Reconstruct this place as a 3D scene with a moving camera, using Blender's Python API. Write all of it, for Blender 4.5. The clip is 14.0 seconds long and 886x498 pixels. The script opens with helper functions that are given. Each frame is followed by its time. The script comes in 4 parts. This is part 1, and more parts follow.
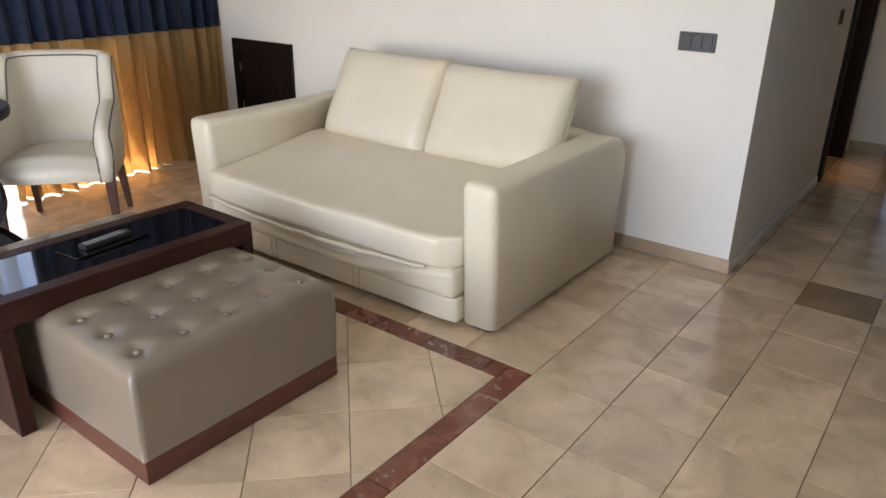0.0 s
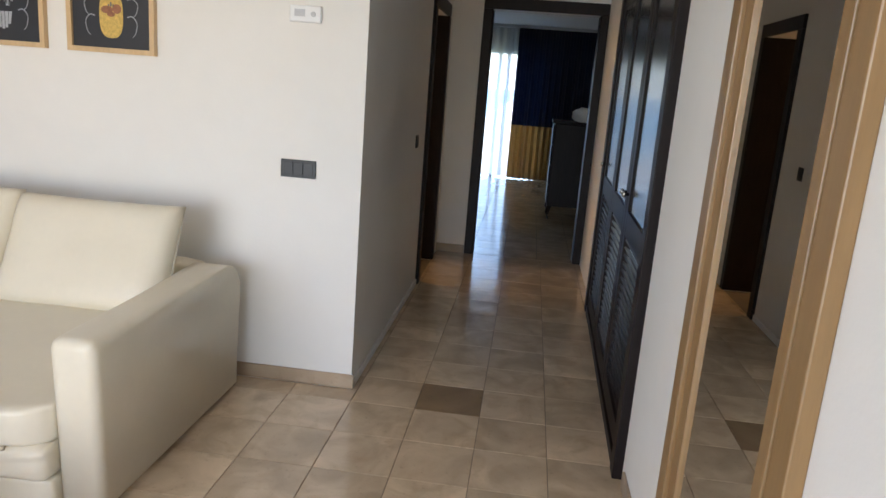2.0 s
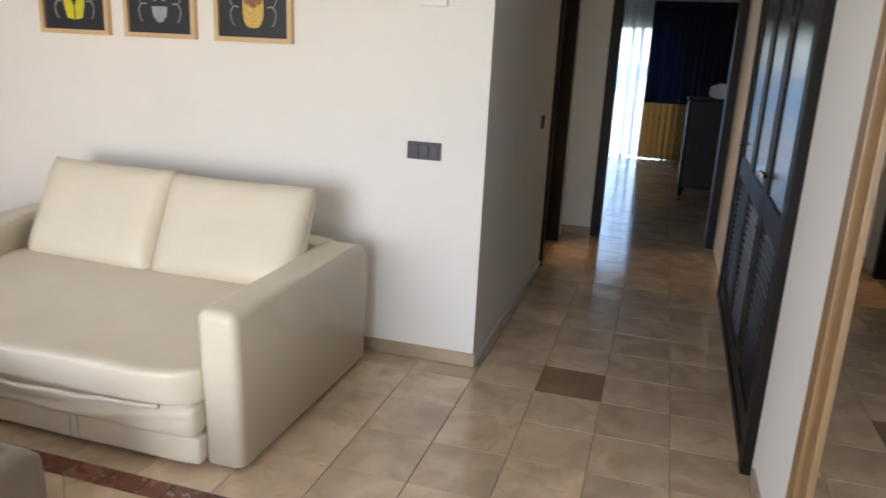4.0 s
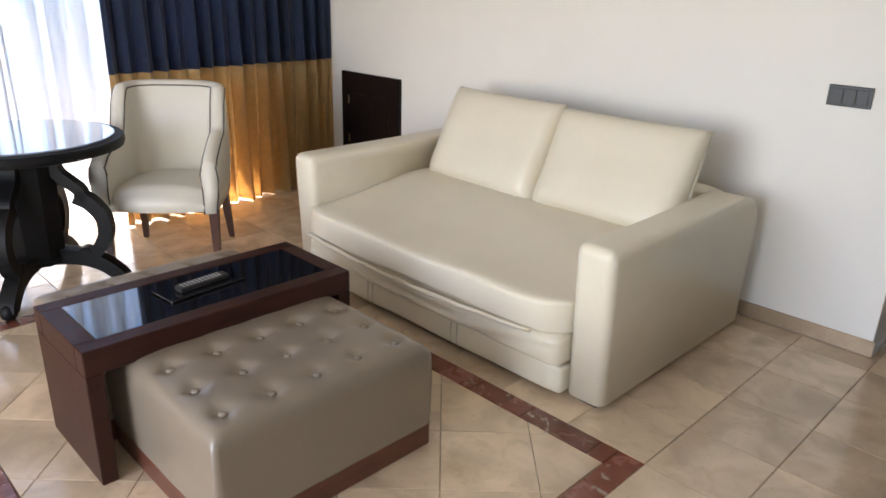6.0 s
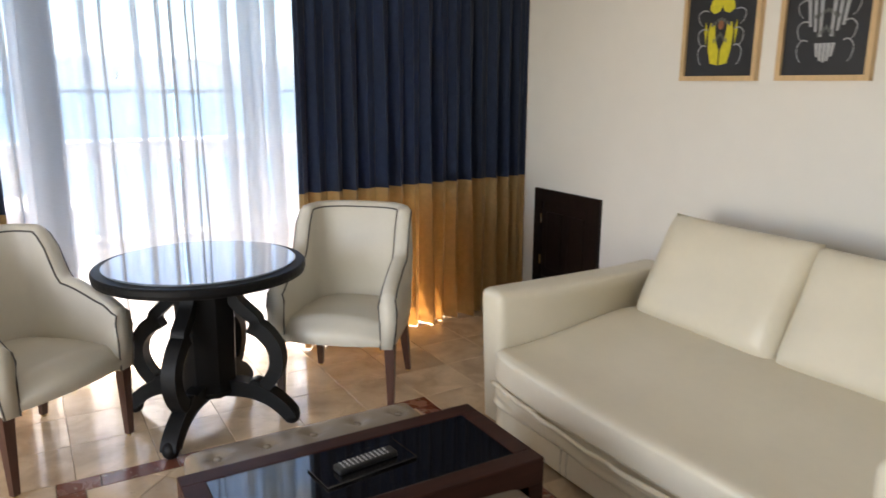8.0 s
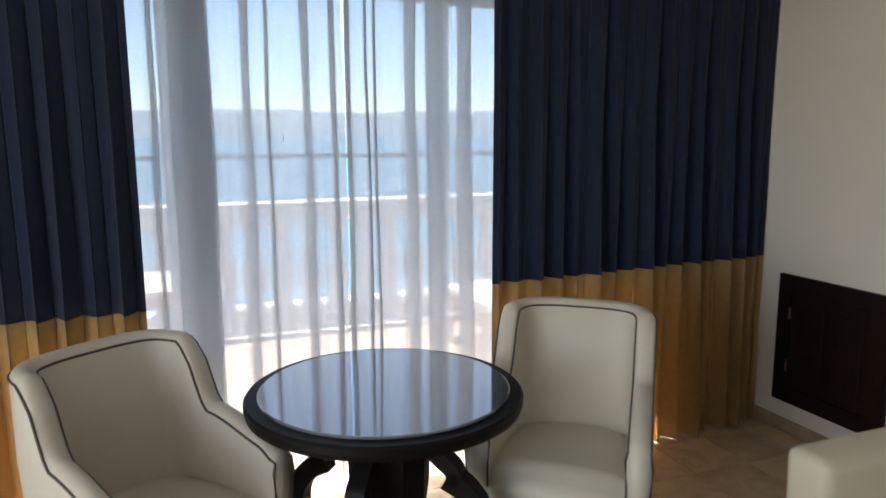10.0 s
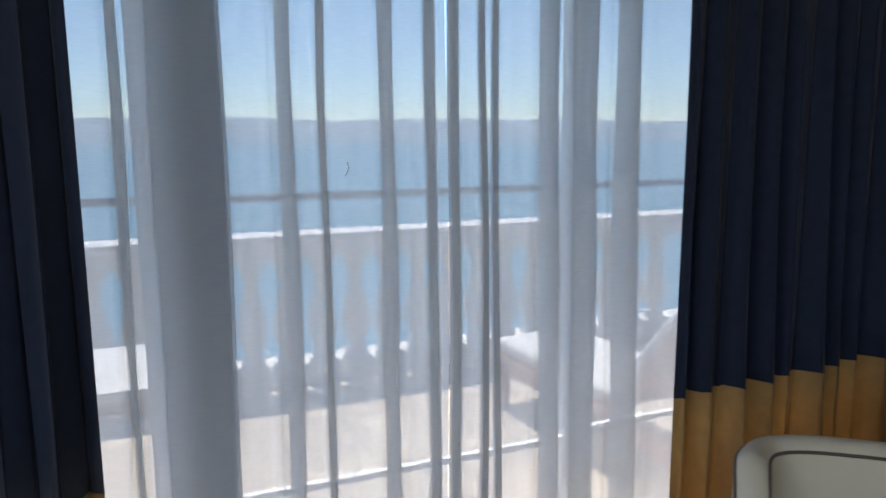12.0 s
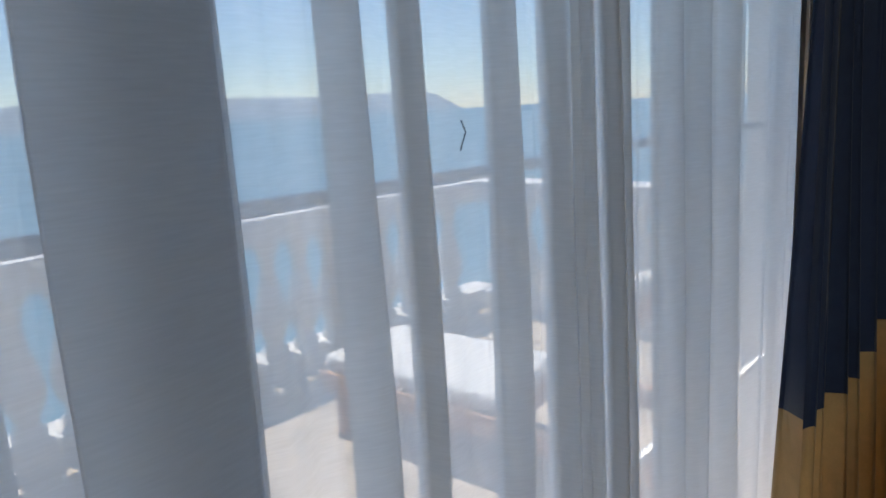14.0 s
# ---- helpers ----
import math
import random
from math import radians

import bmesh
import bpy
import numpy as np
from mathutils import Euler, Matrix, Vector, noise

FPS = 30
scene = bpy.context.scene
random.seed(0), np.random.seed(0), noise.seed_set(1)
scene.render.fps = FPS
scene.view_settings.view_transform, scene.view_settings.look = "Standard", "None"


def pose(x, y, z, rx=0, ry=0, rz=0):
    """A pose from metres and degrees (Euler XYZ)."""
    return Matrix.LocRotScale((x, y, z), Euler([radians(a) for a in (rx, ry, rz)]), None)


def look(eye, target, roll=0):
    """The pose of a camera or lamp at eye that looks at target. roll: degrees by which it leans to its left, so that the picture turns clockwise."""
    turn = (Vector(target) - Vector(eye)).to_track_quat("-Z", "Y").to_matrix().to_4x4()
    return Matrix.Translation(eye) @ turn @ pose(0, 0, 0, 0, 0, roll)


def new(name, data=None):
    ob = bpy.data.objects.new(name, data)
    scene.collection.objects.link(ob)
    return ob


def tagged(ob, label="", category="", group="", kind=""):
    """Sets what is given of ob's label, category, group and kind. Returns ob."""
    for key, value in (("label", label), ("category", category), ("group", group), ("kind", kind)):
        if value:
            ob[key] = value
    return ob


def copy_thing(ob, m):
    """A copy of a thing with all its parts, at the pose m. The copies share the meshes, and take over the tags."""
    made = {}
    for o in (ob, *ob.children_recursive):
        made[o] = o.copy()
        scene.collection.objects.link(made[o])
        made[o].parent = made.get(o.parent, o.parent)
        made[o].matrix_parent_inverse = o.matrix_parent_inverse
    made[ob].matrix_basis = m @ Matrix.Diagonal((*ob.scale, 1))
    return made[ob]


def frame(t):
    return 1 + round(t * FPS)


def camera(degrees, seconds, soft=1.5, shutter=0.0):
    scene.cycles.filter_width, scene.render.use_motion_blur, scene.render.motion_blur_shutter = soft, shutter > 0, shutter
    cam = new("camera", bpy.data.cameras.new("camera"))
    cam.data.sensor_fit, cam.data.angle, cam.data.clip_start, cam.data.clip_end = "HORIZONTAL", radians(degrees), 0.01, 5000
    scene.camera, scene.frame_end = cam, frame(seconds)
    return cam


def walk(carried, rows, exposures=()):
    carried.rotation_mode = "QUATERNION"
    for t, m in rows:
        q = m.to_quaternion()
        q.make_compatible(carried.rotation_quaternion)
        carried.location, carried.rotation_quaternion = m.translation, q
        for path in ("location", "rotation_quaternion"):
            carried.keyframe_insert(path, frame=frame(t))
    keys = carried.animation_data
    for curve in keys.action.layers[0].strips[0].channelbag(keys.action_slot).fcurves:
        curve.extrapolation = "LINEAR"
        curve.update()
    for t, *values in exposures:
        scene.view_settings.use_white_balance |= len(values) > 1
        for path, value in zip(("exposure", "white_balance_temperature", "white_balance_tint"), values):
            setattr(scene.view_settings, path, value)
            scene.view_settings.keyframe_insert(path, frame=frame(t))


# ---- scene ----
# tuning
SKY, SUN, FILL = 0.15, 5.0, 11.5
EXPO = [(0.0, 2.88, 6900, 16), (2.2, 2.93, 6800, 16), (4.4, 2.95, 6950, 17), (6.0, 2.92, 6850, 16), (7.5, 2.7, 7050, 14), (9.2, 2.3, 7350, 13), (11.3, 1.3, 6600, 9), (14.0, 1.3, 6650, 9)]
# end tuning
cam = camera(63.4, 14.0, shutter=0.4)
PATH = [
    (0, (0.838, -3.512, 1.483), (-0.273, -2.034, 0.72), 0.9),
    (0.5, (0.809, -3.454, 1.469), (-0.268, -1.948, 0.712), 1.3),
    (1, (0.782, -3.388, 1.506), (-0.189, -1.788, 0.801), 2.1),
    (1.5, (0.76, -3.383, 1.551), (0.173, -1.56, 0.978), 3.8),
    (2, (0.772, -3.37, 1.572), (0.565, -1.433, 1.121), 4.4),
    (4.5, (0.796, -3.384, 1.585), (0.044, -1.621, 1.015), 2.4),
    (5, (0.802, -3.392, 1.539), (-0.199, -1.771, 0.933), 2.2),
    (5.5, (0.757, -3.405, 1.532), (-0.453, -1.957, 0.868), 2.1),
    (6, (0.635, -3.368, 1.52), (-0.684, -2.037, 0.82), 1.7),
    (6.5, (0.519, -3.329, 1.539), (-0.848, -2.009, 0.915), -0.1),
    (7, (0.409, -3.209, 1.542), (-1.071, -1.977, 1.002), -0.0),
    (7.5, (0.288, -3.082, 1.567), (-1.313, -1.983, 1.087), 0.3),
    (8, (0.135, -3.079, 1.567), (-1.545, -2.091, 1.119), 0.3),
    (8.5, (-0.095, -3.112, 1.592), (-1.833, -2.213, 1.178), 0.6),
    (9, (-0.324, -3.119, 1.584), (-2.12, -2.328, 1.199), 0.7),
    (11.5, (-1.954, -2.954, 1.684), (-3.813, -2.277, 1.387), -0.6),
    (12, (-2.288, -3.06, 1.665), (-4.112, -2.294, 1.366), -0.4),
    (12.5, (-2.725, -3.169, 1.633), (-4.438, -2.182, 1.329), -0.1),
    (13, (-3.019, -3.142, 1.643), (-4.671, -2.056, 1.343), -1.0),
    (13.5, (-3.26, -3.165, 1.629), (-4.736, -1.855, 1.307), -2.3),
    (14, (-3.418, -3.204, 1.631), (-4.747, -1.76, 1.245), -3.3),
]
walk(cam, [(t, look(eye, target, roll)) for t, eye, target, roll in PATH], EXPO)

# ---- light ----
world = bpy.data.worlds.new("daylight")
scene.world = world
world.use_nodes = True
wn = world.node_tree.nodes
sky = wn.new("ShaderNodeTexSky")
sky.sky_type, sky.sun_disc = "NISHITA", False
sky.sun_elevation, sky.sun_rotation = radians(64), radians(-80)
sky.air_density, sky.dust_density, sky.ozone_density = 1.0, 0.0, 7.0
wn["Background"].inputs[1].default_value = SKY
world.node_tree.links.new(sky.outputs[0], wn["Background"].inputs[0])
sun = new("sun", bpy.data.lights.new("sun", "SUN"))
sun.data.energy, sun.data.angle, sun.data.color = SUN, radians(0.6), (1.0, 0.95, 0.88)
sun.matrix_world = look((-20.0, 3.5, 42.0), (0.0, 0.0, 0.0))

# added fill lamp behind the walk, brightens the room; no window known there
fill_lamp = new("south_fill_light", bpy.data.lights.new("south_fill_light", "AREA"))
fill_lamp.data.shape, fill_lamp.data.size, fill_lamp.data.size_y = "RECTANGLE", 2.4, 2.0
fill_lamp.data.energy, fill_lamp.data.color = FILL, (1.0, 0.965, 0.92)
fill_lamp.matrix_world = look((-1.25, -5.64, 1.32), (-1.25, 0.0, 1.32))


# ---- materials ----
def mat(name, colour, rough=0.5, metal=0.0, spec=0.5, var=0.06, scale=6.0, bump=0.0, bscale=80.0, coat=0.0, stretch=(1, 1, 1), rnd=0.0, sheen=0.0):
    """Surface with two scales of colour change, an optional fine relief and a shift from piece to piece."""
    m = bpy.data.materials.new(name)
    m.use_nodes = True
    nt, b = m.node_tree, m.node_tree.nodes["Principled BSDF"]
    b.inputs["Roughness"].default_value, b.inputs["Metallic"].default_value = rough, metal
    b.inputs["Specular IOR Level"].default_value = spec
    b.inputs["Coat Weight"].default_value = coat
    b.inputs["Coat Roughness"].default_value = 0.08
    b.inputs["Sheen Weight"].default_value = sheen
    co = nt.nodes.new("ShaderNodeTexCoord")
    mp = nt.nodes.new("ShaderNodeMapping")
    mp.inputs["Scale"].default_value = stretch
    nt.links.new(co.outputs["Object"], mp.inputs[0])
    n1, n2 = nt.nodes.new("ShaderNodeTexNoise"), nt.nodes.new("ShaderNodeTexNoise")
    n1.inputs["Scale"].default_value, n2.inputs["Scale"].default_value = scale, scale * 7
    n1.inputs["Detail"].default_value, n2.inputs["Detail"].default_value = 4, 3
    for n in (n1, n2):
        nt.links.new(mp.outputs[0], n.inputs["Vector"])
    add = nt.nodes.new("ShaderNodeMath")
    add.operation = "MULTIPLY_ADD"
    add.inputs[1].default_value = 0.4
    nt.links.new(n2.outputs[0], add.inputs[0])
    nt.links.new(n1.outputs[0], add.inputs[2])
    last = add
    if rnd:
        oi = nt.nodes.new("ShaderNodeObjectInfo")
        ad2 = nt.nodes.new("ShaderNodeMath")
        ad2.operation = "MULTIPLY_ADD"
        ad2.inputs[1].default_value = rnd
        nt.links.new(oi.outputs["Random"], ad2.inputs[0])
        nt.links.new(add.outputs[0], ad2.inputs[2])
        last = ad2
    ramp = nt.nodes.new("ShaderNodeMapRange")
    ramp.inputs[1].default_value, ramp.inputs[2].default_value = 0.4, 1.0 + rnd
    ramp.inputs[3].default_value, ramp.inputs[4].default_value = 1.0 - var, 1.0 + var
    nt.links.new(last.outputs[0], ramp.inputs[0])
    mix = nt.nodes.new("ShaderNodeVectorMath")
    mix.operation = "SCALE"
    mix.inputs[0].default_value = colour
    nt.links.new(ramp.outputs[0], mix.inputs["Scale"])
    nt.links.new(mix.outputs[0], b.inputs["Base Color"])
    if bump:
        n3 = nt.nodes.new("ShaderNodeTexNoise")
        n3.inputs["Scale"].default_value = bscale
        nt.links.new(mp.outputs[0], n3.inputs["Vector"])
        bp = nt.nodes.new("ShaderNodeBump")
        bp.inputs["Strength"].default_value, bp.inputs["Distance"].default_value = bump, 0.01
        nt.links.new(n3.outputs[0], bp.inputs["Height"])
        nt.links.new(bp.outputs[0], b.inputs["Normal"])
    return m


def stone(name, base, vein, rough, rnd, scale=3.0):
    """Polished stone: clouds and veins, each piece cut from another place of the block."""
    m = bpy.data.materials.new(name)
    m.use_nodes = True
    nt, b = m.node_tree, m.node_tree.nodes["Principled BSDF"]
    b.inputs["Coat Weight"].default_value, b.inputs["Coat Roughness"].default_value = 0.4 if rough < 0.4 else 0.0, 0.06
    co, oi = nt.nodes.new("ShaderNodeTexCoord"), nt.nodes.new("ShaderNodeObjectInfo")
    off = nt.nodes.new("ShaderNodeVectorMath")
    off.operation = "MULTIPLY_ADD"
    off.inputs[1].default_value = (1, 1, 1)
    mul = nt.nodes.new("ShaderNodeVectorMath")
    mul.operation = "SCALE"
    mul.inputs[0].default_value = (37, 53, 19)
    nt.links.new(oi.outputs["Random"], mul.inputs["Scale"])
    nt.links.new(co.outputs["Object"], off.inputs[0])
    nt.links.new(mul.outputs[0], off.inputs[2])
    n1 = nt.nodes.new("ShaderNodeTexNoise")
    n1.inputs["Scale"].default_value, n1.inputs["Detail"].default_value, n1.inputs["Distortion"].default_value = scale, 7, 0.8
    n2 = nt.nodes.new("ShaderNodeTexNoise")
    n2.inputs["Scale"].default_value, n2.inputs["Detail"].default_value, n2.inputs["Distortion"].default_value = scale * 1.7, 8, 1.2
    for n in (n1, n2):
        nt.links.new(off.outputs[0], n.inputs["Vector"])
    r1 = nt.nodes.new("ShaderNodeMapRange")
    r1.inputs[1].default_value, r1.inputs[2].default_value, r1.inputs[3].default_value, r1.inputs[4].default_value = 0.3, 0.72, 0.74, 1.17
    nt.links.new(n1.outputs[0], r1.inputs[0])
    ra = nt.nodes.new("ShaderNodeMapRange")
    ra.inputs[3].default_value, ra.inputs[4].default_value = 1 - rnd, 1 + rnd * 0.6
    nt.links.new(oi.outputs["Random"], ra.inputs[0])
    k = nt.nodes.new("ShaderNodeMath")
    k.operation = "MULTIPLY"
    nt.links.new(r1.outputs[0], k.inputs[0])
    nt.links.new(ra.outputs[0], k.inputs[1])
    c = nt.nodes.new("ShaderNodeVectorMath")
    c.operation = "SCALE"
    c.inputs[0].default_value = base
    nt.links.new(k.outputs[0], c.inputs["Scale"])
    v = nt.nodes.new("ShaderNodeValToRGB")
    v.color_ramp.elements[0].position, v.color_ramp.elements[1].position = (0.52, 0.74) if rnd < 0.2 else (0.60, 0.68)
    v.color_ramp.elements[0].color, v.color_ramp.elements[1].color = (0, 0, 0, 1), (0.6, 0.6, 0.6, 1) if rnd < 0.2 else (0.9, 0.9, 0.9, 1)
    nt.links.new(n2.outputs[0], v.inputs[0])
    mx = nt.nodes.new("ShaderNodeMix")
    mx.data_type = "RGBA"
    nt.links.new(v.outputs[0], mx.inputs["Factor"])
    nt.links.new(c.outputs[0], mx.inputs[6])
    mx.inputs[7].default_value = (*vein, 1)
    # pits and hairline cracks of the cut stone
    pit, pr, px = nt.nodes.new("ShaderNodeTexNoise"), nt.nodes.new("ShaderNodeMapRange"), nt.nodes.new("ShaderNodeVectorMath")
    pit.inputs["Scale"].default_value, pit.inputs["Detail"].default_value, pit.inputs["Roughness"].default_value = scale * 9, 6, 0.75
    nt.links.new(off.outputs[0], pit.inputs["Vector"])
    pr.inputs[1].default_value, pr.inputs[2].default_value, pr.inputs[3].default_value, pr.inputs[4].default_value = 0.27, 0.42, 0.74, 1.0
    nt.links.new(pit.outputs[0], pr.inputs[0])
    px.operation = "SCALE"
    nt.links.new(mx.outputs[2], px.inputs[0])
    nt.links.new(pr.outputs[0], px.inputs["Scale"])
    nt.links.new(px.outputs[0], b.inputs["Base Color"])
    rr = nt.nodes.new("ShaderNodeMapRange")
    rr.inputs[3].default_value, rr.inputs[4].default_value = rough - 0.06, rough + 0.14
    nt.links.new(n1.outputs[0], rr.inputs[0])
    nt.links.new(rr.outputs[0], b.inputs["Roughness"])
    return m


def cloth(name, clear, colour, trans):
    """Thin woven voile: part open weave, part light scattered through and back."""
    m = bpy.data.materials.new(name)
    m.use_nodes = True
    nt = m.node_tree
    nt.nodes.clear()
    out = nt.nodes.new("ShaderNodeOutputMaterial")
    tr, df, tl = nt.nodes.new("ShaderNodeBsdfTransparent"), nt.nodes.new("ShaderNodeBsdfDiffuse"), nt.nodes.new("ShaderNodeBsdfTranslucent")
    df.inputs[0].default_value = tl.inputs[0].default_value = (*colour, 1)
    m1, m2 = nt.nodes.new("ShaderNodeMixShader"), nt.nodes.new("ShaderNodeMixShader")
    m1.inputs[0].default_value = trans
    nt.links.new(df.outputs[0], m1.inputs[1])
    nt.links.new(tl.outputs[0], m1.inputs[2])
    co, mp, no = nt.nodes.new("ShaderNodeTexCoord"), nt.nodes.new("ShaderNodeMapping"), nt.nodes.new("ShaderNodeTexNoise")
    mp.inputs["Scale"].default_value = (30, 30, 420)
    no.inputs["Scale"].default_value = 1.0
    nt.links.new(co.outputs["Object"], mp.inputs[0])
    nt.links.new(mp.outputs[0], no.inputs["Vector"])
    mr = nt.nodes.new("ShaderNodeMapRange")
    mr.inputs[1].default_value, mr.inputs[2].default_value = 0.25, 0.75
    mr.inputs[3].default_value, mr.inputs[4].default_value = clear + 0.035, clear - 0.035
    nt.links.new(no.outputs[0], mr.inputs[0])
    nt.links.new(mr.outputs[0], m2.inputs[0])
    nt.links.new(m1.outputs[0], m2.inputs[1])
    nt.links.new(tr.outputs[0], m2.inputs[2])
    nt.links.new(m2.outputs[0], out.inputs[0])
    return m


M_WALL = mat("wall_paint", (0.80, 0.775, 0.73), 0.75, var=0.03, scale=1.2, bump=0.05, bscale=70)
M_CEIL = mat("ceiling_paint", (0.82, 0.81, 0.79), 0.8, var=0.02, scale=1.5)
M_TILE = stone("travertine", (0.66, 0.505, 0.345), (0.47, 0.345, 0.22), 0.14, 0.15, 4.0)
M_TILE_DARK = stone("brown_travertine", (0.34, 0.225, 0.125), (0.30, 0.20, 0.11), 0.18, 0.05)
M_RED = stone("red_marble", (0.20, 0.062, 0.038), (0.36, 0.27, 0.21), 0.22, 0.30, 9.0)
M_GROUT = mat("grout", (0.15, 0.11, 0.075), 0.85, var=0.2, scale=5)
M_SKIRT = stone("skirting_stone", (0.42, 0.31, 0.21), (0.52, 0.41, 0.30), 0.3, 0.06)
M_CREAM = mat("cream_leather", (0.74, 0.67, 0.53), 0.30, var=0.035, scale=5, bump=0.10, bscale=260, spec=0.45)
M_CREAM_DARK = mat("cream_leather_seam", (0.50, 0.45, 0.36), 0.5, var=0.05)
M_TAUPE = mat("taupe_leather", (0.215, 0.172, 0.127), 0.34, var=0.05, scale=5, bump=0.06, bscale=240, spec=0.75, coat=0.30)
M_BUTTON = mat("button_leather", (0.26, 0.22, 0.175), 0.14, var=0.04, scale=9, coat=0.5)
M_CHAIR = mat("ivory_leather", (0.66, 0.62, 0.53), 0.42, var=0.035, scale=6, bump=0.09, bscale=260)
M_PIPE = mat("grey_piping", (0.09, 0.08, 0.07), 0.5, var=0.1)
M_MAHOG = mat("mahogany", (0.036, 0.0120, 0.0082), 0.40, var=0.4, scale=5, stretch=(8, 1, 8), spec=0.22)
M_PLINTH = mat("red_mahogany", (0.105, 0.032, 0.019), 0.34, var=0.35, scale=5, stretch=(2, 2, 10), coat=0.15)
M_LEG = mat("walnut_leg", (0.075, 0.03, 0.02), 0.35, var=0.3, scale=9, stretch=(6, 6, 1), coat=0.2)
M_EBONY = mat("black_stained_wood", (0.006, 0.006, 0.0065), 0.5, var=0.3, scale=7, spec=0.18)
M_DARKWOOD = mat("dark_door_wood", (0.011, 0.0065, 0.006), 0.45, var=0.4, scale=6, stretch=(8, 8, 1), spec=0.2)
M_BLACKGLASS = mat("black_glass", (0.006, 0.006, 0.007), 0.03, var=0.1, spec=0.9, coat=0.6)
M_BLACK = mat("black_plastic", (0.014, 0.014, 0.015), 0.4, var=0.1)
M_GREYBTN = mat("grey_rubber", (0.52, 0.52, 0.53), 0.6)
M_NAVY = mat("navy_drape", (0.038, 0.054, 0.102), 0.85, var=0.12, scale=30, bump=0.2, bscale=500, sheen=0.2, spec=0.15)
M_GOLD = mat("gold_drape", (0.60, 0.40, 0.18), 0.75, var=0.10, scale=30, bump=0.2, bscale=500, sheen=0.2, spec=0.2)
M_SHEER = cloth("white_voile", 0.215, (0.755, 0.77, 0.79), 0.90)
M_FRAMEWOOD = mat("pale_oak", (0.62, 0.43, 0.235), 0.42, var=0.18, scale=8, stretch=(6, 6, 1))
M_MIRRORWOOD = mat("golden_veneer", (0.28, 0.16, 0.065), 0.42, var=0.12, scale=5, stretch=(8, 8, 1), coat=0.2)
M_PRINT = mat("print_black", (0.022, 0.023, 0.028), 0.5, var=0.15)
M_YELLOW = mat("print_yellow", (0.62, 0.55, 0.03), 0.5, var=0.15, scale=40)
M_AMBER = mat("print_amber", (0.60, 0.40, 0.10), 0.5, var=0.35, scale=60)
M_SILVER = mat("print_silver", (0.40, 0.41, 0.43), 0.5, var=0.3, scale=90, stretch=(5, 1, 1))
M_SPECK = mat("print_grey", (0.13, 0.14, 0.13), 0.5, var=0.4, scale=80)
M_RUST = mat("print_rust", (0.30, 0.12, 0.06), 0.5, var=0.3, scale=60)
M_WHITE = mat("white_plastic", (0.78, 0.78, 0.77), 0.4, var=0.02)
M_CHROME = mat("brushed_steel", (0.62, 0.61, 0.58), 0.25, metal=1.0, var=0.05)
M_BRASS = mat("brass", (0.55, 0.40, 0.18), 0.3, metal=1.0, var=0.05)
M_ALU = mat("white_frame", (0.62, 0.64, 0.66), 0.4, var=0.03)
M_STUCCO = mat("white_stucco", (0.76, 0.75, 0.73), 0.8, var=0.06, scale=3, bump=0.3, bscale=40)
M_PATIO = stone("patio_stone", (0.56, 0.47, 0.36), (0.64, 0.55, 0.44), 0.5, 0.10)
M_TEAK = mat("oiled_teak", (0.46, 0.22, 0.09), 0.45, var=0.2, scale=6, stretch=(1, 8, 8))
M_CUSHION = mat("white_canvas", (0.80, 0.79, 0.77), 0.8, var=0.03, bump=0.15, bscale=120)
M_SEA = mat("sea_water", (0.075, 0.21, 0.30), 0.55, var=0.06, scale=0.02, spec=0.12)
# distance haze is mixed into this blue-grey hill colour
M_HILL = mat("haze_tinted_hills", (0.25, 0.32, 0.38), 0.9, var=0.15, scale=0.004)
M_SCRUB = mat("shore_ground", (0.10, 0.12, 0.05), 0.9, var=0.4, scale=0.3)
M_GLOSSWOOD = mat("lacquered_dark_wood", (0.016, 0.011, 0.011), 0.22, var=0.4, scale=6, stretch=(8, 8, 1), spec=0.5)
# pale blue-grey base stands in for part of the window's reflection
M_GLASSTOP = mat("table_glass", (0.15, 0.18, 0.21), 0.03, var=0.05, spec=1.0, coat=1.0)
glass_node = M_GLASSTOP.node_tree.nodes["Principled BSDF"]
glass_node.inputs["Coat IOR"].default_value, glass_node.inputs["IOR"].default_value = 1.9, 1.8
M_TOWEL = mat("terry_towel", (0.72, 0.71, 0.68), 0.9, var=0.05, bump=0.5, bscale=150)

M_MIRROR = bpy.data.materials.new("mirror_silver")
M_MIRROR.use_nodes = True
pb = M_MIRROR.node_tree.nodes["Principled BSDF"]
pb.inputs["Base Color"].default_value, pb.inputs["Metallic"].default_value, pb.inputs["Roughness"].default_value = (0.86, 0.87, 0.86, 1), 1.0, 0.01
M_GLASS = bpy.data.materials.new("clear_glass")
M_GLASS.use_nodes = True
pb = M_GLASS.node_tree.nodes["Principled BSDF"]
pb.inputs["Transmission Weight"].default_value, pb.inputs["Roughness"].default_value, pb.inputs["IOR"].default_value = 1.0, 0.0, 1.45
M_LAMP = bpy.data.materials.new("warm_bulb")
M_LAMP.use_nodes = True
pb = M_LAMP.node_tree.nodes["Principled BSDF"]
pb.inputs["Emission Color"].default_value, pb.inputs["Emission Strength"].default_value = (1.0, 0.62, 0.25, 1), 17.0


# ---- mesh helpers ----
def thing(name, x, y, z, label, category, group="", rz=0.0):
    ob = new(name)
    ob.empty_display_size = 0.1
    ob.matrix_world = pose(x, y, z, 0, 0, rz)
    return tagged(ob, label, category, group)


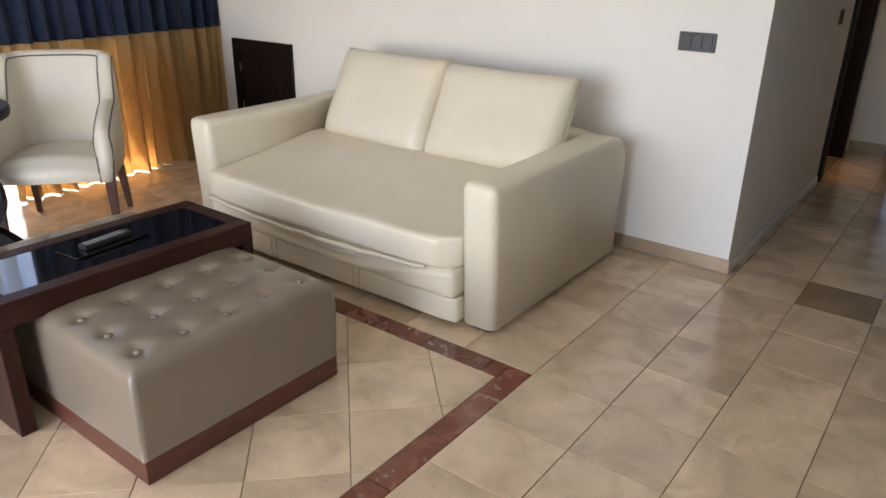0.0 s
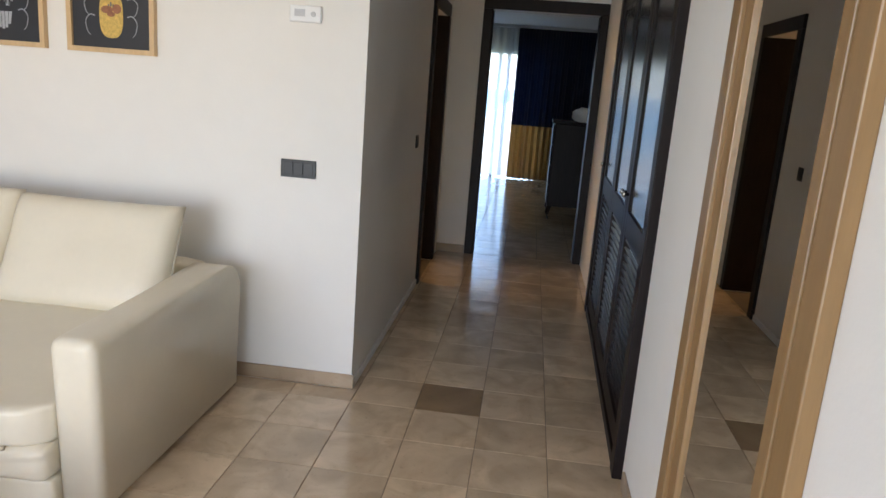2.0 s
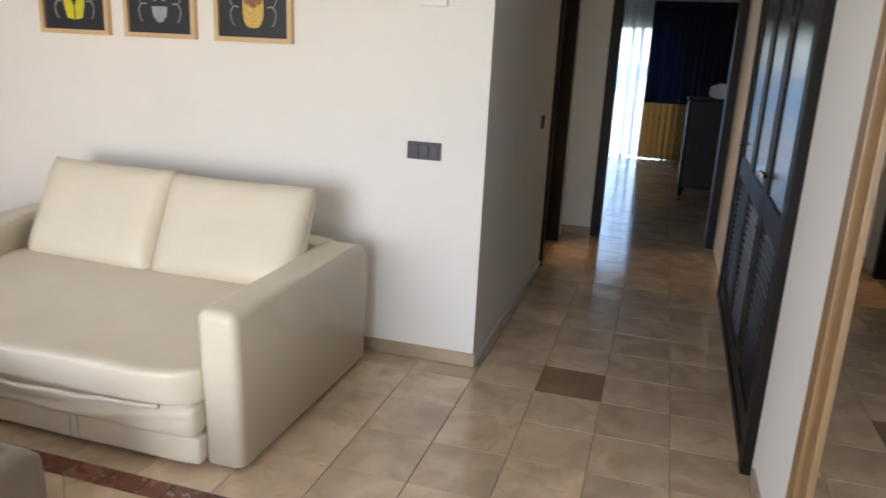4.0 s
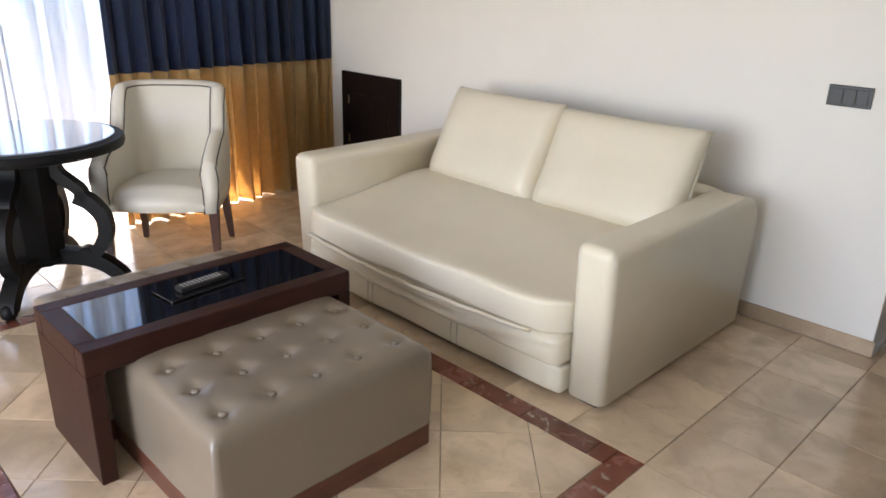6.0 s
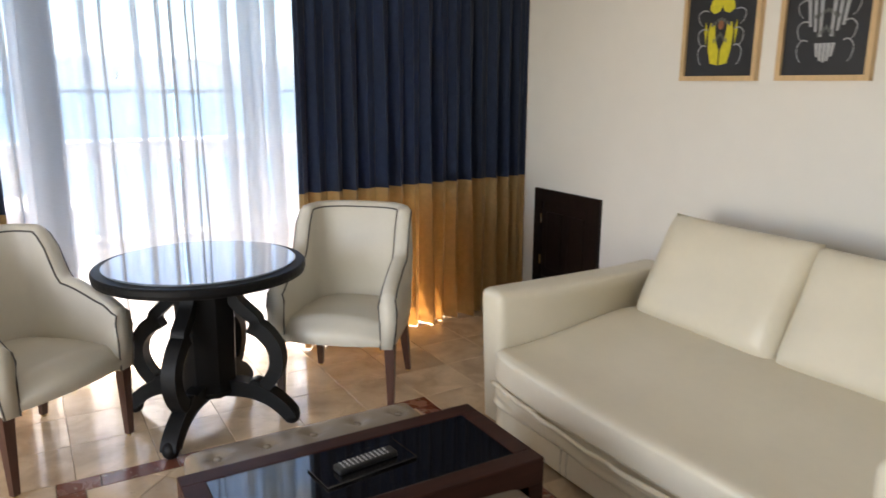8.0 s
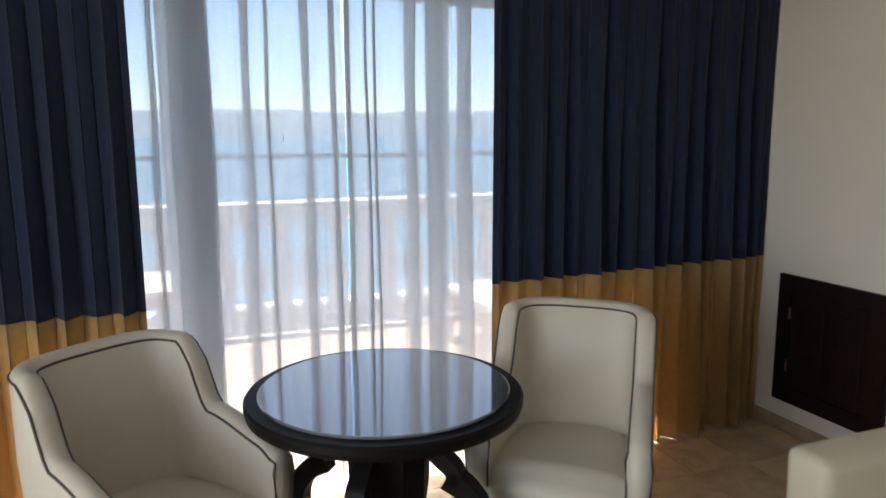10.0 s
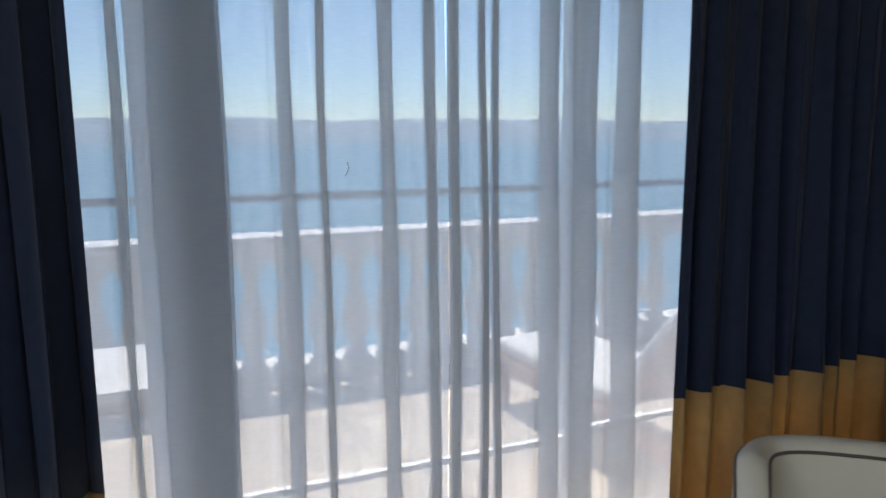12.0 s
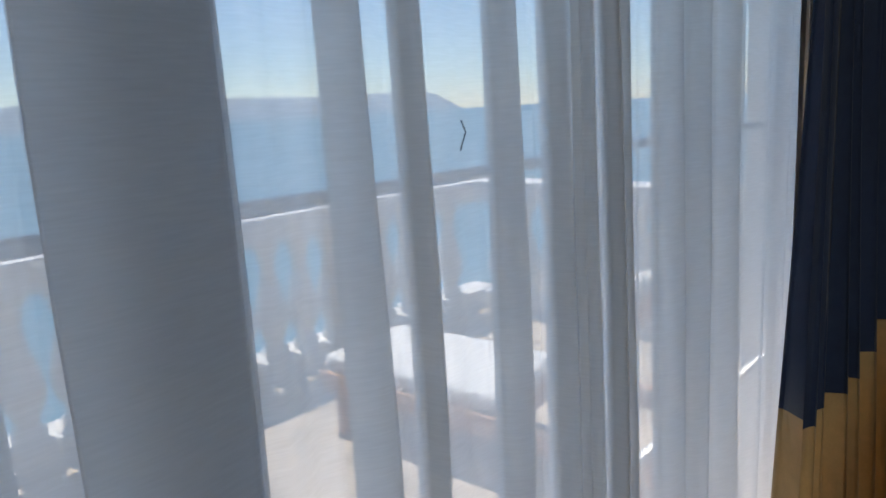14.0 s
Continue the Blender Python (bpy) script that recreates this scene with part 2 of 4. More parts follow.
def part(name, bm, material, parent=None, label="", smooth=False):
    """Links a bmesh as one mesh object; its coordinates are those of the parent thing."""
    me = bpy.data.meshes.new(name)
    bmesh.ops.recalc_face_normals(bm, faces=bm.faces)
    bm.to_mesh(me)
    bm.free()
    me.materials.append(material)
    if smooth:
        for p in me.polygons:
            p.use_smooth = True
    ob = new(name, me)
    ob.parent = parent
    if label:
        ob["label"] = label
    return ob


def struct(name, bm, material, label, category="wall"):
    return tagged(part(name, bm, material), label, category, kind="structure")


def box(bm, x0, y0, z0, x1, y1, z1, r=0.0, seg=2):
    made = bmesh.ops.create_cube(bm, size=1.0)
    for v in made["verts"]:
        v.co = Vector(((x0 + x1) / 2 + v.co.x * (x1 - x0), (y0 + y1) / 2 + v.co.y * (y1 - y0), (z0 + z1) / 2 + v.co.z * (z1 - z0)))
    if r:
        edges = list({e for v in made["verts"] for e in v.link_edges})
        bmesh.ops.bevel(bm, geom=edges, offset=r, segments=seg, profile=0.5, affect="EDGES")
    return bm


def B(*a, **k):
    return box(bmesh.new(), *a, **k)


def tube(bm, pts, r, sides=8, closed=False):
    """A round bar along a line of points."""
    rings = []
    n = len(pts)
    for i, p in enumerate(pts):
        a = Vector(pts[i - 1] if i or closed else pts[0])
        b = Vector(pts[(i + 1) % n] if i < n - 1 or closed else pts[-1])
        d = (b - a).normalized()
        side = d.cross(Vector((0, 0, 1)))
        side = side.normalized() if side.length > 1e-4 else Vector((1, 0, 0))
        up = side.cross(d).normalized()
        rad = r(i / max(1, n - 1)) if callable(r) else r
        rings.append([bm.verts.new(Vector(p) + side * rad * math.cos(q) + up * rad * math.sin(q)) for q in (2 * math.pi * k / sides for k in range(sides))])
    for i in range(n if closed else n - 1):
        a, b = rings[i], rings[(i + 1) % n]
        for k in range(sides):
            bm.faces.new((a[k], a[(k + 1) % sides], b[(k + 1) % sides], b[k]))
    if not closed:
        bm.faces.new(rings[0][::-1])
        bm.faces.new(rings[-1])
    return bm


def lathe(bm, profile, sides=32, cx=0.0, cy=0.0):
    """Turned shape from (radius, z) pairs, closed at both ends."""
    rings = [[bm.verts.new((cx + r * math.cos(2 * math.pi * k / sides), cy + r * math.sin(2 * math.pi * k / sides), z)) for k in range(sides)] for r, z in profile]
    for a, b in zip(rings, rings[1:]):
        for k in range(sides):
            bm.faces.new((a[k], a[(k + 1) % sides], b[(k + 1) % sides], b[k]))
    bm.faces.new(rings[0][::-1])
    bm.faces.new(rings[-1])
    return bm


def prism(bm, pts, z0, z1, ax="z", off=0.0):
    """Flat outline pushed from z0 to z1; ax names the axis pushed along."""
    def place(u, v, w):
        return (u, v, w) if ax == "z" else (u, w, v) if ax == "y" else (w, u, v)
    lo = [bm.verts.new(place(u, v, z0)) for u, v in pts]
    hi = [bm.verts.new(place(u, v, z1)) for u, v in pts]
    n = len(pts)
    bm.faces.new(lo[::-1])
    bm.faces.new(hi)
    for k in range(n):
        bm.faces.new((lo[k], lo[(k + 1) % n], hi[(k + 1) % n], hi[k]))
    return bm


def grid(bm, f, nu, nv):
    vs = [[bm.verts.new(f(i / nu, j / nv)) for j in range(nv + 1)] for i in range(nu + 1)]
    for i in range(nu):
        for j in range(nv):
            bm.faces.new((vs[i][j], vs[i + 1][j], vs[i + 1][j + 1], vs[i][j + 1]))
    return vs


def ss(a, b, x):
    t = min(1.0, max(0.0, (x - a) / (b - a)))
    return t * t * (3 - 2 * t)


# ---- structure ----
WX = -4.16                      # inner face of the window wall
H = 2.62                        # ceiling height
ROOM_Y = -5.6                   # wall behind the walk
R_X = 1.30                      # face of the wall beside the corridor

struct("floor", B(WX - 0.2, ROOM_Y - 0.2, -0.12, 4.3, 10.0, -0.007), M_GROUT, "sanded grout bed under the polished travertine tiles", "floor")
struct("wall_north", B(WX - 0.2, 0.012, -0.007, -0.012, 0.25, H), M_WALL, "off-white painted plaster wall behind the sofa")
struct("wall_corridor_west", B(-0.262, 0.25, -0.007, -0.012, 2.15, H), M_WALL, "off-white plaster wall along the dim corridor")
bm = bmesh.new()
box(bm, -0.262, 2.15, 2.12, -0.012, 2.92, H)
box(bm, -0.262, 2.92, -0.007, -0.012, 3.315, H)
struct("wall_corridor_side_door", bm, M_WALL, "plaster wall above a side door in the corridor")
bm = bmesh.new()
box(bm, -3.0, 3.315, -0.007, 0.275, 3.475, H)
box(bm, 1.365, 3.315, -0.007, 4.0, 3.475, H)
box(bm, 0.275, 3.315, 2.24, 1.365, 3.475, H)
struct("wall_corridor_end", bm, M_WALL, "cream plaster wall round the bedroom doorway")
bm = bmesh.new()
box(bm, R_X, ROOM_Y, -0.007, R_X + 0.2, -0.56, H)
box(bm, R_X, -0.56, 2.28, R_X + 0.2, 1.92, H)
box(bm, R_X + 0.06, 1.92, -0.007, R_X + 0.2, 3.315, H)
struct("wall_east", bm, M_WALL, "off-white plaster wall with a mirror and a closet")
# out of view; its wide gap is added to let the fill lamp in
bm = bmesh.new()
box(bm, WX - 0.2, ROOM_Y - 0.2, -0.007, -2.5, ROOM_Y, H)
box(bm, 0.5, ROOM_Y - 0.2, -0.007, R_X + 0.2, ROOM_Y, H)
box(bm, -2.5, ROOM_Y - 0.2, 2.35, 0.5, ROOM_Y, H)
struct("wall_south", bm, M_WALL, "plain off-white wall round an unseen opening added for the fill lamp")
bm = bmesh.new()
box(bm, WX - 0.2, -0.55, -0.007, WX, 0.012, H)
box(bm, WX - 0.2, ROOM_Y, -0.007, WX, -4.3, H)
box(bm, WX - 0.2, -4.3, 2.35, WX, -0.55, H)
struct("wall_west", bm, M_WALL, "off-white wall with a wide opening to the terrace")
struct("ceiling", B(WX - 0.2, ROOM_Y - 0.2, H, 4.3, 10.0, H + 0.15), M_CEIL, "plain white painted ceiling", "ceiling")
# bedroom and side room shells
bm = bmesh.new()
box(bm, -3.2, 3.475, -0.007, -3.0, 9.9, H)
box(bm, 3.2, 3.475, -0.007, 3.4, 9.9, H)
box(bm, -3.0, 9.7, -0.007, -0.7, 9.9, H)
box(bm, 0.9, 9.7, -0.007, 3.2, 9.9, H)
box(bm, -0.7, 9.7, 2.2, 0.9, 9.9, H)
struct("wall_bedroom", bm, M_WALL, "cream painted walls of the dim bedroom")
bm = bmesh.new()
box(bm, -2.4, 0.25, -0.007, -2.2, 3.315, H)
struct("wall_side_room", bm, M_WALL, "plain wall of a small side room")
bm = bmesh.new()
box(bm, R_X + 0.75, -0.75, -0.007, R_X + 0.85, 2.1, H)
struct("wall_closet_back", bm, M_WALL, "plain wall at the back of the closet")
# skirting
bm = bmesh.new()
box(bm, -3.95, 0.0, 0.0, 0.0, 0.012, 0.075, 0.003, 1)
box(bm, -0.012, 3.301, 0.0, 0.255, 3.315, 0.075)
box(bm, R_X - 0.012, ROOM_Y, 0.0, R_X, -2.30, 0.075, 0.003, 1)
box(bm, R_X - 0.012, -1.27, 0.0, R_X, -0.62, 0.075, 0.003, 1)
struct("baseboard", bm, M_SKIRT, "low beige travertine skirting along the walls", "baseboard")

struct("baseboard_corridor", B(-0.012, 0.0125, 0.0, -0.001, 2.055, 0.045, 0.002, 1), M_CEIL, "thin pale skirting along the corridor wall", "baseboard")

# ---- terrace and distance ----
struct("ground", B(-16.0, -60.0, -8.6, -4.36, 60.0, -8.0), M_SCRUB, "dry green ground below the terrace", "ground")
bm = bmesh.new()
box(bm, -4600.0, -4000.0, -8.9, -16.0, 4000.0, -8.5)
struct("water", bm, M_SEA, "calm blue sea reaching the far shore", "water")
bm = bmesh.new()
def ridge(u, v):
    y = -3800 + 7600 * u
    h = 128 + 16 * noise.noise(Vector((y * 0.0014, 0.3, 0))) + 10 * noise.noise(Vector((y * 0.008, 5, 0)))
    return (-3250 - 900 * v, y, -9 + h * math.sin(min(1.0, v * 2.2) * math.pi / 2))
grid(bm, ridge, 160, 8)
struct("backdrop_hills", bm, M_HILL, "low hills across the bay with distance haze put into their colour", "backdrop")
# added slab out of view; its depth sets how far the sun reaches in
struct("sun_blocker_slab", B(-5.06, -8.0, H + 0.02, WX - 0.2, 5.0, H + 0.25), M_STUCCO, "unseen stucco slab added to keep sun off the curtains", "roof")
struct("terrace_slab", B(-7.5, -8.0, -0.30, WX - 0.2, 5.0, -0.03), M_GROUT, "concrete terrace slab under stone paving", "pavement")

# ---- sofa ----
def soft_box(bm, x0, y0, z0, x1, y1, z1, r, puff=0.0, n=14, seed=0):
    """Upholstered block: rounded edges, faces swollen by puff, slightly uneven."""
    made = bmesh.new()
    box(made, x0, y0, z0, x1, y1, z1)
    bmesh.ops.subdivide_edges(made, edges=made.edges[:], cuts=n, use_grid_fill=True)
    c = Vector(((x0 + x1) / 2, (y0 + y1) / 2, (z0 + z1) / 2))
    h = Vector(((x1 - x0) / 2, (y1 - y0) / 2, (z1 - z0) / 2))
    for v in made.verts:
        d = v.co - c
        core = Vector([max(-h[i] + r, min(h[i] - r, d[i])) for i in range(3)])
        e = d - core
        if e.length > 1e-6:
            e = e.normalized() * r
        q = core + e
        u = [1 - (q[i] / h[i]) ** 2 for i in range(3)]
        for i in range(3):
            j, k = (i + 1) % 3, (i + 2) % 3
            if abs(d[i]) > h[i] - 1e-6:
                q[i] += math.copysign(puff * max(0, u[j]) ** 0.6 * max(0, u[k]) ** 0.6, d[i])
        q += 0.004 * noise.noise_vector((c + q) * 5 + Vector((seed, 0, 0)))
        v.co = c + q
    me = bpy.data.meshes.new("tmp")
    made.to_mesh(me)
    bm.from_mesh(me)
    bpy.data.meshes.remove(me)
    made.free()
    return bm


SX0, SX1, SY0, SY1 = -2.515, -0.56, -1.30, -0.12
sofa = thing("sofa", (SX0 + SX1) / 2, (SY0 + SY1) / 2, 0, "cream leather sofa bed with its folded mattress and box arms", "sofa")
ox, oy = sofa.matrix_world.translation.xy


def at(bm, x=None, y=None, z=0.0):
    bmesh.ops.translate(bm, verts=bm.verts, vec=(-(ox if x is None else x), -(oy if y is None else y), -z))
    return bm


def arm_shape(bm, x0, x1):
    """Box arm seen from the side: square front, the rear top corner rounded away; edges padded."""
    rr, pts = 0.16, []
    pts += [(SY0, 0.035), (SY0 - 0.028, 0.665)]
    for k in range(17):
        a = math.pi / 2 * (1 - k / 16)
        pts.append((SY1 - rr + rr * math.cos(a), 0.665 - rr + rr * math.sin(a)))
    pts.append((SY1, 0.035))
    prism(bm, pts, x0, x1, "x")
    es = [e for e in bm.edges if not (abs(e.verts[0].co.z - 0.035) < 1e-4 and abs(e.verts[1].co.z - 0.035) < 1e-4)]
    es = [e for e in es if abs(e.verts[0].co.x - e.verts[1].co.x) < 1e-5 or (e.verts[0].co - Vector((e.verts[0].co.x, SY0 - 0.028, 0.665))).length < 1e-3]
    bmesh.ops.bevel(bm, geom=es, offset=0.042, segments=5, profile=0.5, affect="EDGES")
    return bm


part("armrest", at(arm_shape(bmesh.new(), -0.727, SX1)), M_CREAM, sofa, smooth=True)
part("armrest", at(arm_shape(bmesh.new(), SX0, -2.348)), M_CREAM, sofa, smooth=True)
MX0, MX1 = -2.346, -0.729        # clear width between the arms


def mattress(bm):
    """Rises towards the back, its front bows out between the arms and its top edge slumps a little."""
    for v in bm.verts:
        u = (2 * v.co.x - MX0 - MX1) / (MX1 - MX0)
        k = 1 - ss(-1.36, -1.05, v.co.y)
        v.co.y -= k * (0.030 + 0.050 * max(0.0, 1 - u ** 4))
        if k > 0.4 and v.co.x > MX1 - 0.12:
            v.co.y += 0.045 * ss(MX1 - 0.12, MX1, v.co.x) ** 2
        t = ss(0.30, 0.40, v.co.z)
        v.co.z += t * (0.075 * ss(-1.25, -0.55, v.co.y) + 0.004 * math.sin(9 * v.co.x) * k) + (1 - t) * k * 0.005 * math.sin(4.1 * v.co.x + 0.8)
    return bm


def creases(bm, seed, amp=0.004):
    """Slack leather: shallow sagging folds along the front."""
    for v in bm.verts:
        k = 1 - ss(-1.30, -1.05, v.co.y)
        f = noise.noise(Vector((v.co.x * 2.2 + 3 * v.co.z, v.co.z * 26 + 1.5 * math.sin(3 * v.co.x), seed)))
        v.co.y += k * amp * f * 2.2
        v.co.z -= k * 0.005 * (0.5 + 0.5 * math.sin(2.3 * v.co.x + seed))
    return bm


part("backrest", at(soft_box(bmesh.new(), -2.36, -0.30, 0.035, -0.715, SY1, 0.655, 0.045, 0.0)), M_CREAM, sofa, smooth=True)
part("seat_mattress", at(mattress(soft_box(bmesh.new(), MX0, -1.325, 0.278, MX1, -0.29, 0.42, 0.022, 0.004, 44, 3))), M_CREAM, sofa, "cream leather mattress with a soft rounded front", smooth=True)
part("folded_mattress", at(creases(soft_box(bmesh.new(), MX0 + 0.004, -1.365, 0.150, MX1 - 0.004, -0.32, 0.288, 0.030, 0.006, 34, 9), 4.0, 0.005)), M_CREAM, sofa, "slack cream leather of the folded mattress", smooth=True)
bm = bmesh.new()
tube(bm, [(MX0 + 0.02 + 1.46 * k / 30, -1.372 - 0.046 * math.sin(math.pi * k / 30) + 0.004 * math.sin(k * 1.3), 0.272 - 0.006 * math.sin(k / 30 * math.pi) + 0.0015 * math.sin(k * 2.1)) for k in range(31)], lambda t: 0.011 + 0.0015 * math.sin(11 * t), 8)
part("mattress_lip", at(bm), M_CREAM, sofa, "sagging cream leather lip", smooth=True)
part("drawer_front", at(soft_box(bmesh.new(), MX0, -1.338, 0.03, MX1, -0.9, 0.150, 0.016, 0.004, 22, 5)), M_CREAM, sofa, smooth=True)
for sx in (-1.86, -1.29):
    for dx in (-0.018, 0.018):
        bm = bmesh.new()
        tube(bm, [(sx + dx, -1.3435, 0.040), (sx + dx, -1.3455, 0.09), (sx + dx, -1.3435, 0.14), (sx + dx, -1.31, 0.153)], 0.003, 6)
        part("seam", at(bm), M_CREAM_DARK, sofa, smooth=True)
for fx, fy in ((-0.645, -1.22), (-2.43, -1.22), (-0.645, -0.2), (-2.43, -0.2)):
    part("foot", at(B(fx - 0.04, fy - 0.04, 0, fx + 0.04, fy + 0.04, 0.04, 0.004)), M_BLACK, sofa, "black plastic foot")


def pillow(bm, w, h, t, seed):
    """Filled cushion with pinched corners."""
    n = 26
    for side in (1, -1):
        def f(u, v):
            a, b = 2 * u - 1, 2 * v - 1
            fat = max(0.0, (1 - abs(a) ** 6) * (1 - abs(b) ** 6)) ** 0.5
            pinch = 0.018 * (a * a * b * b)
            ed = 1 - 0.022 * (1 - b * b) * abs(a) ** 3 - 0.02 * pinch
            ed2 = 1 - 0.025 * (1 - a * a) * abs(b) ** 3
            wob = 0.008 * noise.noise(Vector((a * 2 + seed, b * 2, side)))
            sag = 0.20 * (1 - v)
            return (a * w / 2 * ed, side * (t / 2 * fat * (0.85 + sag) + wob * fat) , (b * ed2 + 1) * h / 2)
        grid(bm, f, n, n)
    bmesh.ops.remove_doubles(bm, verts=bm.verts, dist=0.0015)
    return bm


for i, (px, w, hh) in enumerate(((-1.915, 0.80, 0.545), (-1.135, 0.80, 0.53))):
    p = thing("sofa_cushion", px, -0.455, 0.43, "plump cream leather back cushion leaning on the sofa back", "cushion", "sofa back cushions")
    p.matrix_world = pose(px, -0.545, 0.455, -25, 0, -3.0 + 4 * i)
    part("cover", pillow(bmesh.new(), w, hh, 0.20, i * 5.0), M_CREAM, p, smooth=True)
    bm = bmesh.new()
    tube(bm, [(w / 2 * 0.985 * s, 0.0, z) for s, z in ((1, 0.03), (1.0, hh * 0.5), (1, hh - 0.02))], 0.004, 6)
    part("seam", bm, M_CREAM_DARK, p, smooth=True)

# ---- coffee table with two tufted stools under it ----
TX0, TX1, TY0, TY1, TZ = -1.84, -1.405, -2.796, -1.814, 0.472
ct = thing("coffee_table", (TX0 + TX1) / 2, (TY0 + TY1) / 2, 0, "mahogany bridge coffee table with an inset black glass top", "coffee table")
ox, oy = ct.matrix_world.translation.xy
bm = bmesh.new()
fr = 0.065
box(bm, TX0, TY0, TZ - 0.085, TX0 + fr, TY1, TZ, 0.004)
box(bm, TX1 - fr, TY0, TZ - 0.085, TX1, TY1, TZ, 0.004)
part("side_rail", at(bm), M_MAHOG, ct)
for y0, y1 in ((TY0, TY0 + fr), (TY1 - fr, TY1)):
    part("end_rail", at(B(TX0 + fr, y0, TZ - 0.085, TX1 - fr, y1, TZ - 0.0005, 0.003)), M_MAHOG, ct)
part("table_bed", at(B(TX0 + fr, TY0 + fr, TZ - 0.08, TX1 - fr, TY1 - fr, TZ - 0.012)), M_MAHOG, ct)
part("glass_inset", at(B(TX0 + fr + 0.002, TY0 + fr + 0.002, TZ - 0.012, TX1 - fr - 0.002, TY1 - fr - 0.002, TZ - 0.002, 0.001, 1)), M_BLACKGLASS, ct, "glossy black glass panel")
for y0, y1 in ((TY0, TY0 + 0.052), (TY1 - 0.052, TY1)):
    part("leg_panel", at(B(TX0, y0, 0.0, TX1, y1, TZ - 0.0855, 0.004)), M_MAHOG, ct)


def stool(name, x0, x1, y0, y1, rows, label):
    """Tufted leather block on a low wooden plinth; rows: button x places, five in a row."""
    s = thing(name, (x0 + x1) / 2, (y0 + y1) / 2, 0, label, "ottoman", "nested ottomans")
    cx, cy = (x0 + x1) / 2, (y0 + y1) / 2
    ZT, ZP = 0.380, 0.085
    ys = [y0 + (y1 - y0) * (k + 0.5) / 5 for k in range(5)]
    btn = [(bx, by) for bx in rows for by in ys]
    bm = bmesh.new()
    nu, nv = int((x1 - x0) / 0.014), int((y1 - y0) / 0.014)

    def top(u, v):
        x, y = x0 + (x1 - x0) * u, y0 + (y1 - y0) * v
        ex, ey = min(x - x0, x1 - x), min(y - y0, y1 - y)
        z = ZT + 0.024 * (1 - math.exp(-ex / 0.03)) * (1 - math.exp(-ey / 0.03))
        for bx, by in btn:
            d2 = (x - bx) ** 2 + (y - by) ** 2
            if d2 < 0.03:
                z -= 0.018 * math.exp(-d2 / 0.0006) + 0.006 * math.exp(-d2 / 0.0024)
                a = math.atan2(y - by, x - bx)
                z -= 0.0035 * math.exp(-d2 / 0.0022) * math.cos(4 * a + 0.6) * (1 - math.exp(-d2 / 0.0004))
        z += 0.002 * noise.noise(Vector((x * 9, y * 9, 1)))
        ins = 0.012 * math.exp(-min(ex, ey) / 0.006)
        return (x - cx, y - cy, z - ins)
    vs = grid(bm, top, nu, nv)
    rim = [vs[i][0] for i in range(nu)] + [vs[nu][j] for j in range(nv)] + [vs[i][nv] for i in range(nu, 0, -1)] + [vs[0][j] for j in range(nv, 0, -1)]
    prev = rim
    for zz, grow in ((0.345, 0.005), (0.26, 0.007), (0.16, 0.006), (ZP + 0.012, 0.003), (ZP, -0.006)):
        ring = []
        for v in rim:
            g = Vector((math.copysign(grow, v.co.x) if abs(abs(v.co.x) - (x1 - x0) / 2) < 1e-4 else 0, math.copysign(grow, v.co.y) if abs(abs(v.co.y) - (y1 - y0) / 2) < 1e-4 else 0, 0))
            w = 0.0025 * noise.noise(Vector((v.co.x * 8, v.co.y * 8, zz * 10 + x0)))
            ring.append(bm.verts.new((v.co.x + g.x + w, v.co.y + g.y + w, zz)))
        n = len(rim)
        for k in range(n):
            bm.faces.new((prev[k], prev[(k + 1) % n], ring[(k + 1) % n], ring[k]))
        prev = ring
    part("upholstery", bm, M_TAUPE, s, smooth=True)
    for bx, by in btn:
        bm = bmesh.new()
        lathe(bm, [(0.0130, 0), (0.0138, 0.004), (0.0105, 0.0085), (0.004, 0.0100)], 14, bx - cx, by - cy)
        bmesh.ops.translate(bm, verts=bm.verts, vec=(0, 0, ZT + 0.024 - 0.0215))
        part("button", bm, M_BUTTON, s, "shiny leather button", smooth=True)
    part("plinth", B(x0 - cx - 0.004, y0 - cy - 0.004, 0, x1 - cx + 0.004, y1 - cy + 0.004, ZP, 0.003), M_PLINTH, s, "red-brown mahogany plinth")
    return s


stool("ottoman", -1.595, -0.881, -2.667, -1.887, (-0.971, -1.131, -1.291, -1.465), "taupe leather button-tufted ottoman pushed under the coffee table")
stool("ottoman", -2.135, -1.625, -2.72, -1.905, (-2.04, -1.885, -1.735), "taupe leather tufted ottoman on the far side of the coffee table")

# remote control on its tray
tray = thing("remote_tray", -1.64, -2.305, TZ, "shallow black tray on the coffee table", "tray", rz=96)
bm = B(-0.15, -0.065, 0, 0.15, 0.065, 0.006, 0.002)
part("base", bm, M_BLACKGLASS, tray)
rc = thing("remote_control", -1.63, -2.30, TZ + 0.0065, "black television remote control with grey buttons", "remote control", rz=96)
part("body", B(-0.098, -0.022, 0, 0.098, 0.022, 0.02, 0.006, 3), M_BLACK, rc, smooth=False)
for i in range(11):
    for j in range(4):
        part("key", B(-0.082 + i * 0.0145, -0.016 + j * 0.0093, 0.0195, -0.0745 + i * 0.0145, -0.0115 + j * 0.0093, 0.0215, 0.001, 1), M_GREYBTN, rc)


